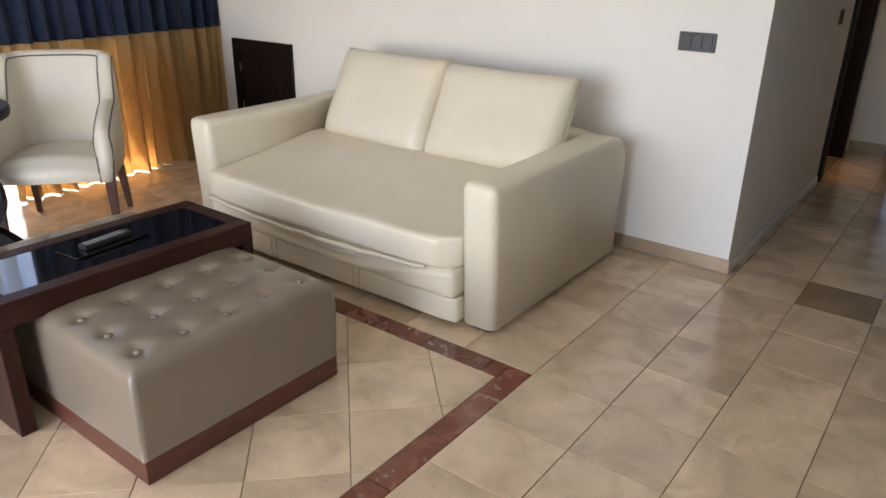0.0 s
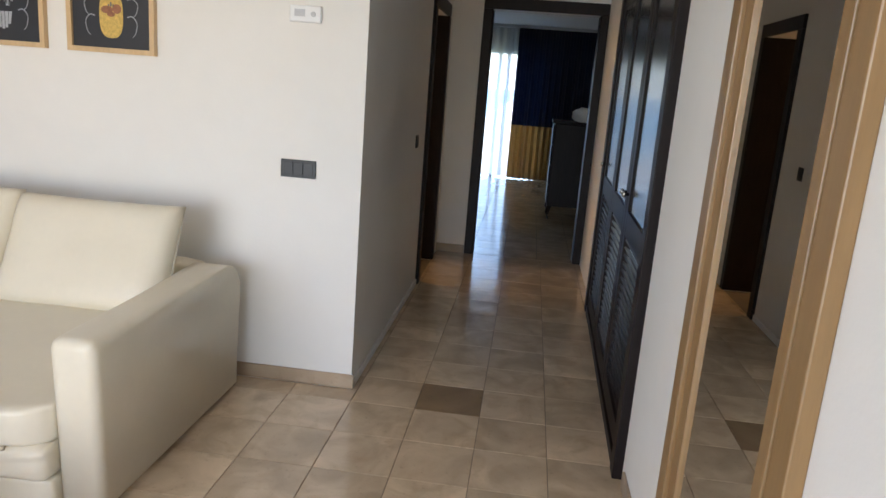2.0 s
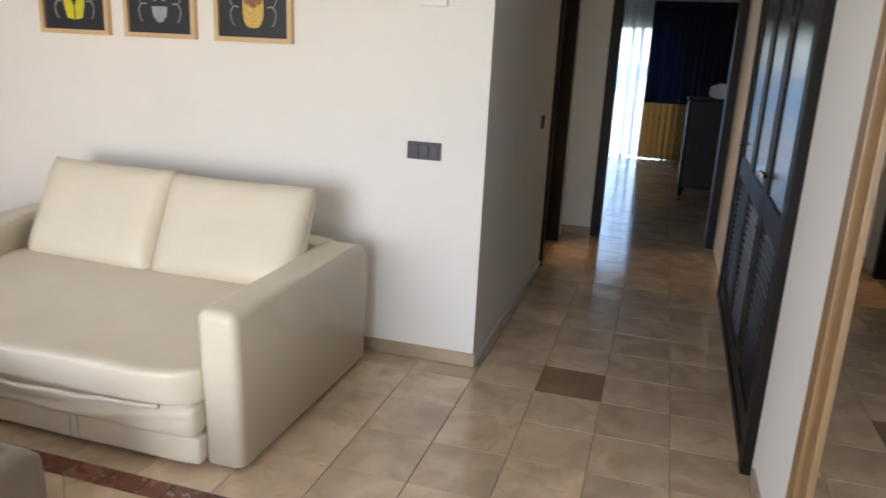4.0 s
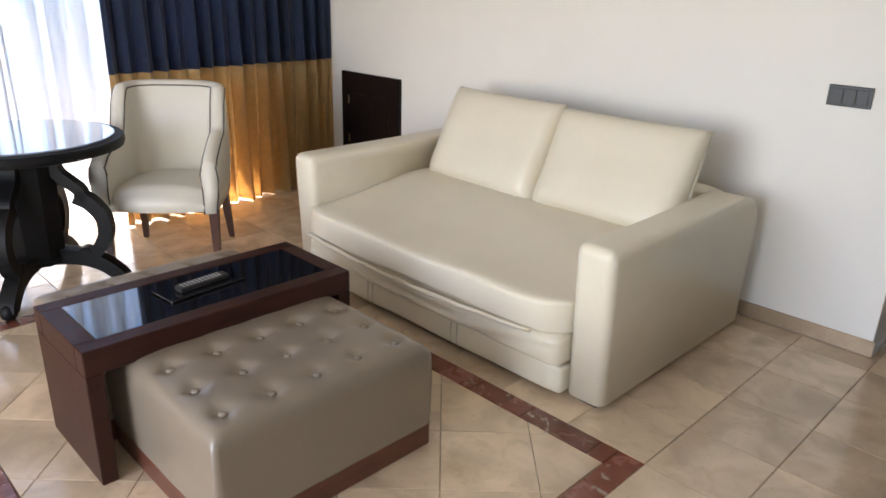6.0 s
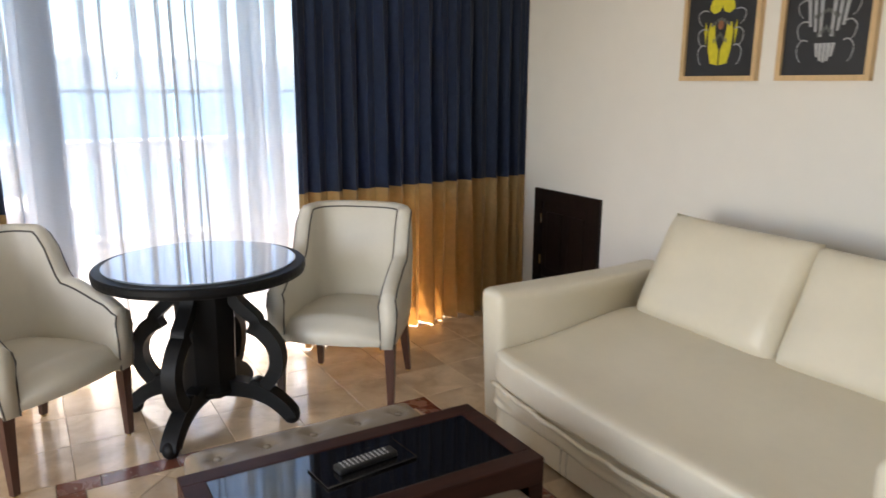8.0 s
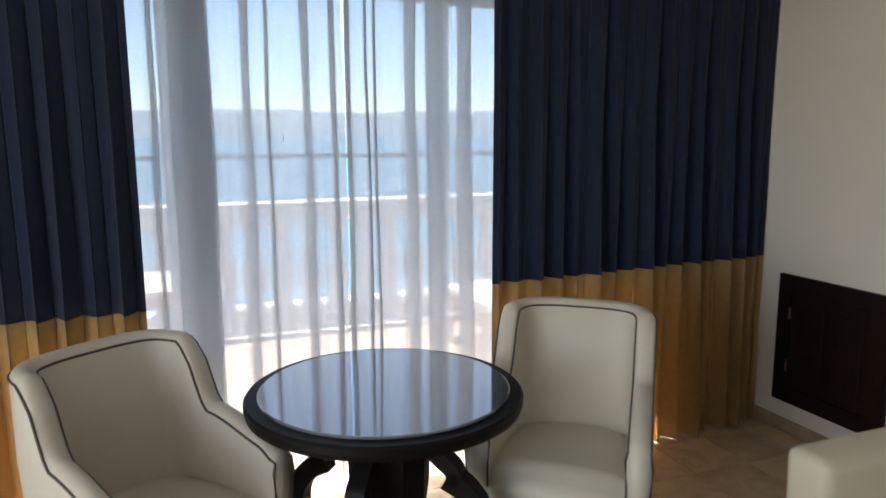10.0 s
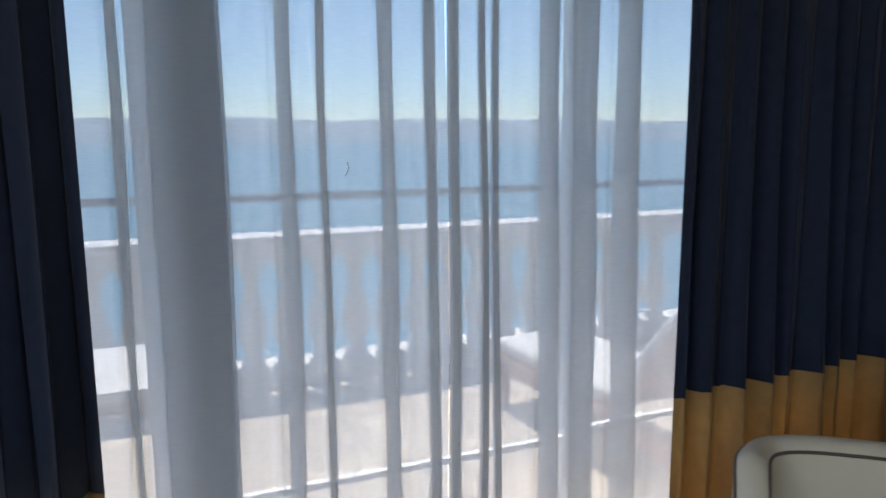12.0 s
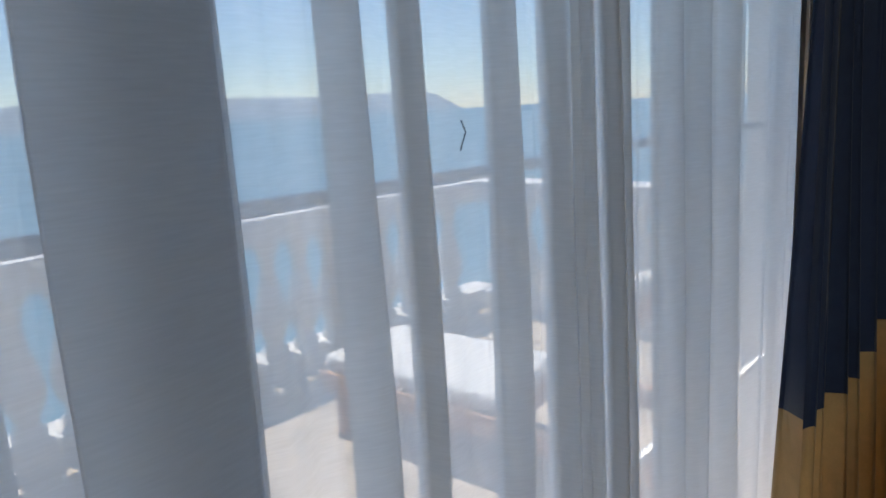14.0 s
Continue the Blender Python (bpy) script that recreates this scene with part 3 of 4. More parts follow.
# ---- tub chairs ----
def tub_chair(name):
    """Armchair facing its own -y: one shell runs round arms and back, piping on its edges, loose seat, tapered legs."""
    c = thing(name, 0, 0, 0, "ivory leather tub chair with grey piping and walnut legs", "armchair", "chairs round the bistro table")
    N, W, D, T = 64, 0.295, 0.27, 0.075
    def path(s):
        """s from -1 (front of one arm) over 0 (middle of the back) to 1: place and outward direction."""
        sg, a = (1 if s >= 0 else -1), abs(s)
        if a > 0.5:
            k = (a - 0.5) / 0.5
            return Vector((sg * (W + 0.012 * k), 0.10 - k * (0.10 + D), 0)), Vector((sg, 0, 0))
        k = a / 0.5
        ang = k ** 0.9 * math.pi / 2
        ex = 0.62
        x, y = sg * W * math.sin(ang) ** ex, 0.10 + 0.17 * max(0.0, math.cos(ang)) ** ex
        d = Vector((sg * math.sin(ang), math.cos(ang), 0))
        return Vector((x, y, 0)), d
    def top(a):
        a = abs(a)
        return 0.925 - 0.012 * a - 0.215 * ss(0.44, 0.60, a) - 0.075 * ss(0.58, 1.0, a)
    def lean(a):
        return 0.075 * (1 - ss(0.25, 0.62, abs(a)))
    sec = []
    for i in range(N + 1):
        s = -1 + 2 * i / N
        p, d = path(s)
        zt, ln = top(s), lean(s)
        ring = []
        fr_drop = 0.03 * ss(0.9, 1.0, abs(s))
        inner = ((-T, 0.325), (-T, 0.45), (-T - 0.006, (0.45 + zt) / 2), (-T + 0.002, zt - 0.022), (-T + 0.014, zt - 0.004), (-T / 2, zt + 0.004), (-0.016, zt - 0.004), (-0.002, zt - 0.022), (0.006, (0.4 + zt) / 2), (0.0, 0.42), (-0.014, 0.33))
        for off, z in inner:
            q = p + d * off
            back = max(0.0, d.y)
            q.y += ln * max(0.0, (z - 0.4) / 0.5) * (0.35 + 0.65 * back)
            q.z = z - (fr_drop if z > zt - 0.03 else 0)
            ring.append(q)
        sec.append(ring)
    bm = bmesh.new()
    vs = [[bm.verts.new(q) for q in ring] for ring in sec]
    m = len(vs[0])
    for i in range(N):
        for k in range(m):
            bm.faces.new((vs[i][k], vs[i][(k + 1) % m], vs[i + 1][(k + 1) % m], vs[i + 1][k]))
    bm.faces.new(vs[0])
    bm.faces.new(vs[-1][::-1])
    part("shell", bm, M_CHAIR, c, smooth=True)
    for k in (3, 7):
        bm = bmesh.new()
        run = [sec[0][j] for j in (range(0, 3) if k == 3 else (10, 9, 8))] + [sec[i][k] for i in range(N + 1)] + [sec[-1][j] for j in ((2, 1, 0) if k == 3 else (8, 9, 10))]
        tube(bm, run, 0.0042, 6)
        part("piping", bm, M_PIPE, c, "grey piping", smooth=True)
    bm = bmesh.new()
    def seat(u, v):
        x = (2 * u - 1) * (W - T + 0.014)
        y = -0.272 + v * 0.49
        z = 0.430 + 0.036 * (1 - abs(2 * u - 1) ** 2.5) - 0.055 * (1 - ss(0.0, 0.16, v)) - 0.02 * ss(0.5, 1, v)
        y -= 0.022 * (1 - (2 * u - 1) ** 2) * (1 - v)
        return (x, y, z)
    vs = grid(bm, seat, 20, 20)
    low = [bm.verts.new((vs[i][0].co.x, vs[i][0].co.y + 0.006, 0.338)) for i in range(21)]
    mid = [bm.verts.new((vs[i][0].co.x, vs[i][0].co.y - 0.006, 0.366)) for i in range(21)]
    for i in range(20):
        bm.faces.new((vs[i][0], vs[i + 1][0], mid[i + 1], mid[i]))
        bm.faces.new((mid[i], mid[i + 1], low[i + 1], low[i]))
    part("seat", bm, M_CHAIR, c, smooth=True)
    part("underside", B(-0.27, -0.262, 0.334, 0.27, 0.235, 0.346), M_BLACK, c)
    for lx, ly in ((-0.272, -0.235), (0.272, -0.235), (-0.228, 0.225), (0.228, 0.225)):
        bm = bmesh.new()
        sx, sy = (0.0, 0.0) if ly < 0 else (math.copysign(0.02, lx), 0.055)
        for z, h2, f in ((0.340, 0.024, 0), (0.012, 0.0135, 1)):
            for a, b in ((-1, -1), (1, -1), (1, 1), (-1, 1)):
                bm.verts.new((lx + sx * f + a * h2, ly + sy * f + b * h2, z))
        bm.verts.ensure_lookup_table()
        v = bm.verts
        for q in ((0, 1, 2, 3), (7, 6, 5, 4), (0, 4, 5, 1), (1, 5, 6, 2), (2, 6, 7, 3), (3, 7, 4, 0)):
            bm.faces.new([v[k] for k in q])
        leg = part("leg", bm, M_LEG, c, "tapered walnut leg")
        bm = bmesh.new()
        lathe(bm, [(0.008, 0.0), (0.011, 0.003), (0.011, 0.013)], 10, lx + sx, ly + sy)
        part("foot_cap", bm, M_BRASS, leg)
    return c


CHAIR_A = pose(-3.15, -1.712, 0, 0, 0, 50.5) @ Matrix.Scale(1.025, 4)
CHAIR_B = pose(-3.20, -3.155, 0, 0, 0, 126.0)
chair = tub_chair("tub_chair")
chair.matrix_world = CHAIR_A
copy_thing(chair, CHAIR_B)

# ---- round table ----
rt = thing("bistro_table", -3.165, -2.418, 0, "round black wooden table with scrolled brackets and glass top", "table", rz=-38)
bm = bmesh.new()
lathe(bm, [(0.36, 0.690), (0.425, 0.695), (0.447, 0.702), (0.452, 0.718), (0.452, 0.738), (0.445, 0.746), (0.40, 0.747)], 72)
part("tabletop", bm, M_EBONY, rt, smooth=False)
bm = bmesh.new()
lathe(bm, [(0.405, 0.7475), (0.409, 0.750), (0.409, 0.754), (0.405, 0.7565)], 72)
part("glass_top", bm, M_GLASSTOP, rt, "thin round glass plate")
bm = bmesh.new()
lathe(bm, [(0.130, 0.155), (0.126, 0.19), (0.138, 0.62), (0.155, 0.68), (0.165, 0.692)], 8)
part("column", bm, M_EBONY, rt)


def ribbon(bm, pts, half, wid):
    """Flat-sawn curved bracket: a line in the (radius, height) plane, half its depth, wid its breadth."""
    rings = []
    for i, (r, z) in enumerate(pts):
        a, b = pts[max(0, i - 1)], pts[min(len(pts) - 1, i + 1)]
        d = Vector((b[0] - a[0], b[1] - a[1])).normalized()
        n = Vector((-d.y, d.x))
        hw = half(i / (len(pts) - 1)) if callable(half) else half
        rings.append([bm.verts.new((r + n.x * hw * s, t * wid / 2, z + n.y * hw * s)) for s, t in ((1, 1), (1, -1), (-1, -1), (-1, 1))])
    for a, b in zip(rings, rings[1:]):
        for k in range(4):
            bm.faces.new((a[k], a[(k + 1) % 4], b[(k + 1) % 4], b[k]))
    bm.faces.new(rings[0][::-1])
    bm.faces.new(rings[-1])
    return bm


def spline(ctrl, n=8):
    out = []
    c = [ctrl[0]] + list(ctrl) + [ctrl[-1]]
    for i in range(1, len(c) - 2):
        for k in range(n):
            t = k / n
            p = [0.5 * (2 * c[i][a] + (c[i + 1][a] - c[i - 1][a]) * t + (2 * c[i - 1][a] - 5 * c[i][a] + 4 * c[i + 1][a] - c[i + 2][a]) * t * t + (3 * c[i][a] - c[i - 1][a] - 3 * c[i + 1][a] + c[i + 2][a]) * t ** 3) for a in (0, 1)]
            out.append(tuple(p))
    return out + [tuple(ctrl[-1])]


UP = spline([(0.125, 0.695), (0.130, 0.630), (0.152, 0.575), (0.200, 0.530), (0.240, 0.490), (0.232, 0.445)])
MID = spline([(0.215, 0.470), (0.275, 0.435), (0.325, 0.365), (0.330, 0.280), (0.292, 0.205), (0.248, 0.170), (0.222, 0.180)])
FOOT = spline([(0.0, 0.160), (0.10, 0.166), (0.20, 0.160), (0.285, 0.132), (0.345, 0.090), (0.378, 0.055), (0.383, 0.036)])
for q in range(4):
    for nm, line, half in (("scroll_bracket", UP, lambda t: 0.028 - 0.004 * t), ("scroll_bracket", MID, lambda t: 0.036 - 0.008 * t), ("scroll_foot", FOOT, lambda t: 0.040 - 0.012 * t)):
        bm = bmesh.new()
        ribbon(bm, line, half, 0.062 if nm != "scroll_foot" else 0.07)
        bmesh.ops.rotate(bm, verts=bm.verts, matrix=Matrix.Rotation(q * math.pi / 2, 3, "Z"))
        part(nm, bm, M_EBONY, rt)
    bm = bmesh.new()
    bmesh.ops.create_uvsphere(bm, u_segments=16, v_segments=10, radius=0.041)
    for v in bm.verts:
        v.co = Matrix.Rotation(q * math.pi / 2, 3, "Z") @ Vector((0.383 + v.co.x, v.co.y * 0.9, 0.041 + v.co.z))
    part("toe", bm, M_EBONY, rt, smooth=True)
    bm = bmesh.new()
    lathe(bm, [(0.004, -0.034), (0.030, -0.034), (0.035, -0.028), (0.035, 0.028), (0.030, 0.034), (0.004, 0.034)], 20)
    for v in bm.verts:
        v.co = Matrix.Rotation(q * math.pi / 2, 3, "Z") @ Vector((0.226 + v.co.x, v.co.z, 0.178 + v.co.y))
    part("scroll_end", bm, M_EBONY, rt)
bm = bmesh.new()
lathe(bm, [(0.10, 0.140), (0.13, 0.143), (0.135, 0.165), (0.10, 0.17)], 8)
part("hub", bm, M_EBONY, rt)

rt.matrix_world = rt.matrix_world @ Matrix.Scale(1.03, 4)

# ---- curtains ----
def drape(name, y0, y1, x_at, label, pleats, seed, floor_z=0.010):
    """Lined two-colour drape: pleats deepen downwards; navy above, gold below a sewn band."""
    d = thing(name, x_at(0.5), (y0 + y1) / 2, 0, label, "curtain", "drapes at the windows")
    cx, cy = d.matrix_world.translation.xy
    r = random.Random(seed)
    ph = [r.uniform(-0.5, 0.5) for _ in range(60)]
    ZJ = 0.945
    def at_uv(u, z):
        w = u * pleats
        k = int(w)
        f = w - k
        amp = (0.012 + 0.078 * (1 - z / H) ** 1.3) * (0.75 + 0.4 * math.sin(k * 2.3 + seed))
        amp *= 0.25 + 0.75 * ss(0.0, 0.05, min(u, 1 - u))
        a = math.sin(2 * math.pi * (f + 0.08 * ph[k % 60]))
        a = math.copysign(abs(a) ** 0.75, a)
        x = x_at(u) + amp * a + 0.012 * noise.noise(Vector((u * 5, z * 0.8, seed)))
        y = y0 + (y1 - y0) * u + 0.012 * math.sin(2 * math.pi * 2 * f) + 0.018 * noise.noise(Vector((u * 9, z * 0.5, seed + 3))) * (1 - z / H)
        return x, y
    NU = pleats * 12
    def sheet(z_lo, z_hi, nz, jag):
        bm = bmesh.new()
        def f(u, v):
            zl = z_lo + (0.008 * noise.noise(Vector((u * 14, 0, seed))) if jag == 1 else 0)
            zh = z_hi
            z = zl + (zh - zl) * v
            x, y = at_uv(u, z)
            return (x - cx, y - cy, z)
        vs = grid(bm, f, NU, nz)
        bmesh.ops.solidify(bm, geom=bm.faces[:], thickness=0.004)
        return bm
    part("navy_panel", sheet(ZJ, H - 0.04, 10, 0), M_NAVY, d, "heavy navy blue cloth", smooth=True)
    part("gold_band", sheet(floor_z, ZJ, 8, 1), M_GOLD, d, "mustard gold cloth band", smooth=True)
    return d


drape("drape", -1.722, -0.002, lambda u: -3.815 - 0.14 * u, "navy drape with a gold lower band hanging at the window", 16, 2)
drape("drape", -4.35, -3.17, lambda u: -3.845, "navy and gold drape pulled to one side of the window", 12, 7)
rail = thing("curtain_rail", -3.95, -2.2, H - 0.045, "slim white ceiling curtain rail", "curtain rail")
part("track", B(-0.10, -2.2, 0, 0.06, 2.19, 0.045, 0.003), M_ALU, rail)

# the sheer: cloth line through (y, x) with doubled-back folds at the dark bands
def sheer(name, y0, y1, folds, seed, label):
    d = thing(name, -3.955, (y0 + y1) / 2, 0, label, "curtain", "sheer curtains")
    cy = (y0 + y1) / 2
    line, y = [], y0
    r = random.Random(seed)
    for a, b, turns in folds + [(y1, y1, 3)]:
        n = max(2, int((a - y) / 0.02))
        amp = r.uniform(0.006, 0.014)
        for k in range(n):
            t = k / n
            line.append((y + (a - y) * t, amp * math.sin(t * math.pi * max(2, int((a - y) / 0.06)))))
        if b > a:
            w = b - a
            n = 11 * turns
            ends = [a] + [(b - w * r.uniform(0, 0.10)) if k % 2 else (a + w * r.uniform(0, 0.42)) for k in range(1, turns)] + [b]
            for k in range(n + 1):
                t = k / n * turns
                leg, f = min(int(t), turns - 1), t - min(int(t), turns - 1)
                yy = ends[leg] + (ends[leg + 1] - ends[leg]) * (0.5 - 0.5 * math.cos(math.pi * f))
                line.append((yy, 0.026 * math.sin(math.pi * 2 * k / n) + 0.012 * (leg - turns // 2) / turns + 0.006 * math.sin(math.pi * f)))
        y = b
    line.append((y1, 0.0))
    bm = bmesh.new()
    nz = 24
    rows = []
    L = len(line)
    for i, (yy, xx) in enumerate(line):
        col = []
        for j in range(nz + 1):
            z = 0.025 + (H - 0.07) * j / nz
            lo = 1 - z / H
            sway = 0.020 * noise.noise(Vector((yy * 3.1, z * 0.7, seed))) * (0.3 + lo) + 0.009 * noise.noise(Vector((yy * 22, z * 1.9, seed + 5)))
            dx = xx * (0.75 + 0.5 * lo) + 0.010 * noise.noise(Vector((yy * 18, z * 0.9, seed + 9)))
            col.append(bm.verts.new((dx, yy - cy + sway, z)))
        rows.append(col)
    for i in range(L - 1):
        for j in range(nz):
            bm.faces.new((rows[i][j], rows[i + 1][j], rows[i + 1][j + 1], rows[i][j + 1]))
    part("voile", bm, M_SHEER, d, smooth=True)
    return d, line


sh, _l = sheer("sheer_curtain", -3.40, -2.350, [(-3.105, -3.080, 3), (-3.035, -2.882, 7), (-2.784, -2.73, 3), (-2.668, -2.655, 3), (-2.530, -2.493, 3), (-2.404, -2.385, 3)], 3, "white voile curtain with soft hanging folds")
thr = bmesh.new()
tube(thr, [(0.030, 0.262, 1.617), (0.033, 0.265, 1.604), (0.031, 0.261, 1.592), (0.033, 0.255, 1.585)], 0.0008, 5)
part("loose_thread", thr, M_BLACK, sh, "dark loose thread")
sheer("sheer_curtain", -2.335, -1.35, [(-2.334, -2.318, 5), (-2.250, -2.246, 3), (-2.212, -2.209, 3), (-2.095, -2.03, 3), (-1.978, -1.912, 3), (-1.865, -1.77, 3)], 8, "white voile curtain meeting its pair at a narrow gap")

# ---- sliding terrace door ----
win = thing("window_1", WX - 0.06, -2.425, 0, "white framed sliding glass door to the terrace", "sliding door")
win["kind"] = "structure"
bm = bmesh.new()
box(bm, -0.05, -1.875, 2.28, 0.05, 1.875, 2.35)
box(bm, -0.05, -1.875, -0.03, 0.05, -1.815, 2.28)
box(bm, -0.05, 1.815, -0.03, 0.05, 1.875, 2.28)
box(bm, -0.05, -1.815, -0.03, 0.05, 1.815, 0.02)
part("window_frame", bm, M_ALU, win)
for y0, y1, dx in ((-1.81, -0.60, -0.02), (-0.64, 0.64, 0.02), (0.60, 1.81, -0.02)):
    bm = bmesh.new()
    box(bm, dx - 0.015, y0, 0.02, dx + 0.015, y0 + 0.05, 2.28)
    box(bm, dx - 0.015, y1 - 0.05, 0.02, dx + 0.015, y1, 2.28)
    box(bm, dx - 0.015, y0 + 0.05, 0.02, dx + 0.015, y1 - 0.05, 0.09)
    box(bm, dx - 0.015, y0 + 0.05, 2.22, dx + 0.015, y1 - 0.05, 2.28)
    for z0 in (0.688, 1.51):
        box(bm, dx - 0.012, y0 + 0.05, z0, dx + 0.012, y1 - 0.05, z0 + 0.02)
    sash = part("sash", bm, M_ALU, win)
    pane = part("pane", B(dx - 0.003, y0 + 0.05, 0.09, dx + 0.003, y1 - 0.05, 2.22), M_GLASS, win, "clear glass pane")
    pane.visible_shadow = False

# ---- terrace ----
bal = thing("balustrade", -7.25, -1.5, -0.03, "white stucco balustrade with turned balusters and flat rail", "balustrade")
part("top_rail", B(-0.15, -6.5, 0.90, 0.15, 2.98, 1.07, 0.01), M_STUCCO, bal)
part("base_rail", B(-0.13, -6.5, 0.0, 0.13, 2.98, 0.16, 0.01), M_STUCCO, bal)
prof = [(0.085, 0.16), (0.085, 0.20), (0.05, 0.22), (0.06, 0.26), (0.105, 0.36), (0.11, 0.43), (0.085, 0.54), (0.055, 0.66), (0.045, 0.76), (0.065, 0.79), (0.05, 0.82), (0.085, 0.85), (0.085, 0.90)]
bm = lathe(bmesh.new(), prof, 16)
first = part("baluster", bm, M_STUCCO, bal, smooth=True)
first.location = (0, -6.3, 0)
for k in range(1, 37):
    o = first.copy()
    scene.collection.objects.link(o)
    o.location = (0, -6.3 + 0.245 * k, 0)
side = thing("balustrade", -5.75, 1.36, -0.03, "white stucco side parapet closing the terrace", "balustrade")
part("top_rail", B(-1.345, -0.13, 0.90, 1.39, 0.13, 1.07, 0.01), M_STUCCO, side)
part("base_rail", B(-1.345, -0.12, 0.0, 1.39, 0.12, 0.16, 0.01), M_STUCCO, side)
for k in range(11):
    o = first.copy()
    scene.collection.objects.link(o)
    o.parent = side
    o.location = (-1.22 + 0.245 * k, 0, 0)


def lounger(name, m, label, up):
    """Slatted teak sun lounger with a raised back and a thick pad; its head points along +x."""
    s = thing(name, 0, 0, 0, label, "sun lounger", "terrace loungers")
    for sy in (-0.32, 0.32):
        part("side_rail", B(-0.95, sy - 0.02, 0.24, 0.95, sy + 0.02, 0.34, 0.006), M_TEAK, s)
        for lx in (-0.8, 0.72):
            part("leg", B(lx - 0.035, sy - 0.025, 0, lx + 0.035, sy + 0.025, 0.245, 0.005), M_TEAK, s)
    for k in range(9):
        part("slat", B(-0.92 + k * 0.13, -0.30, 0.325, -0.84 + k * 0.13, 0.30, 0.345, 0.003), M_TEAK, s)
    part("seat_pad", soft_box(bmesh.new(), -0.95, -0.31, 0.347, 0.27, 0.31, 0.43, 0.03, 0.008, 8), M_CUSHION, s, "thick white pad", smooth=True)
    bm = bmesh.new()
    for sy in (-0.30, 0.30):
        box(bm, 0, sy - 0.02, -0.02, 0.72, sy + 0.02, 0.04, 0.004)
    for k in range(5):
        box(bm, 0.03 + k * 0.14, -0.28, 0.0, 0.11 + k * 0.14, 0.28, 0.018)
    bmesh.ops.rotate(bm, verts=bm.verts, matrix=Matrix.Rotation(-radians(up), 3, "Y"))
    bmesh.ops.translate(bm, verts=bm.verts, vec=(0.27, 0, 0.34))
    part("back_frame", bm, M_TEAK, s)
    bm = soft_box(bmesh.new(), 0.02, -0.31, 0.022, 0.72, 0.31, 0.10, 0.03, 0.008, 8)
    bmesh.ops.rotate(bm, verts=bm.verts, matrix=Matrix.Rotation(-radians(up), 3, "Y"))
    bmesh.ops.translate(bm, verts=bm.verts, vec=(0.27, 0, 0.345))
    part("back_pad", bm, M_CUSHION, s, "white back pad", smooth=True)
    s.matrix_world = m
    return s


lounger("sun_lounger", pose(-5.42, -0.64, -0.03, 0, 0, 3), "teak sun lounger with white pads and a raised back", 50)
tt = thing("terrace_table", -5.35, -3.25, -0.012, "white topped terrace table on teak legs", "table")
part("tabletop", B(-0.32, -0.45, 0.745, 0.32, 0.45, 0.79, 0.008), M_STUCCO, tt)
part("apron", B(-0.29, -0.42, 0.69, 0.29, 0.42, 0.7445, 0.004), M_TEAK, tt)
for lx in (-0.25, 0.25):
    for ly in (-0.38, 0.38):
        part("leg", B(lx - 0.03, ly - 0.03, 0, lx + 0.03, ly + 0.03, 0.6895, 0.004), M_TEAK, tt)

# ---- on the sofa wall ----
def rect_frame(bm, x0, x1, z0, z1, w, y0, y1):
    """Mitred frame lying in a wall plane."""
    for a, b, c, d in (((x0, z0), (x1, z0), (x1 - w, z0 + w), (x0 + w, z0 + w)), ((x1, z0), (x1, z1), (x1 - w, z1 - w), (x1 - w, z0 + w)), ((x1, z1), (x0, z1), (x0 + w, z1 - w), (x1 - w, z1 - w)), ((x0, z1), (x0, z0), (x0 + w, z0 + w), (x0 + w, z1 - w))):
        prism(bm, [a, b, c, d], y0, y1, "y")
    return bm


def blob(bm, cx, cz, rx, rz, y, pw=2.0, n=28):
    vs = []
    for k in range(n):
        a = 2 * math.pi * k / n
        ca, sa = math.cos(a), math.sin(a)
        vs.append((cx + rx * math.copysign(abs(ca) ** (2 / pw), ca), cz + rz * math.copysign(abs(sa) ** (2 / pw), sa)))
    return prism(bm, vs, y, y + 0.0012, "y")


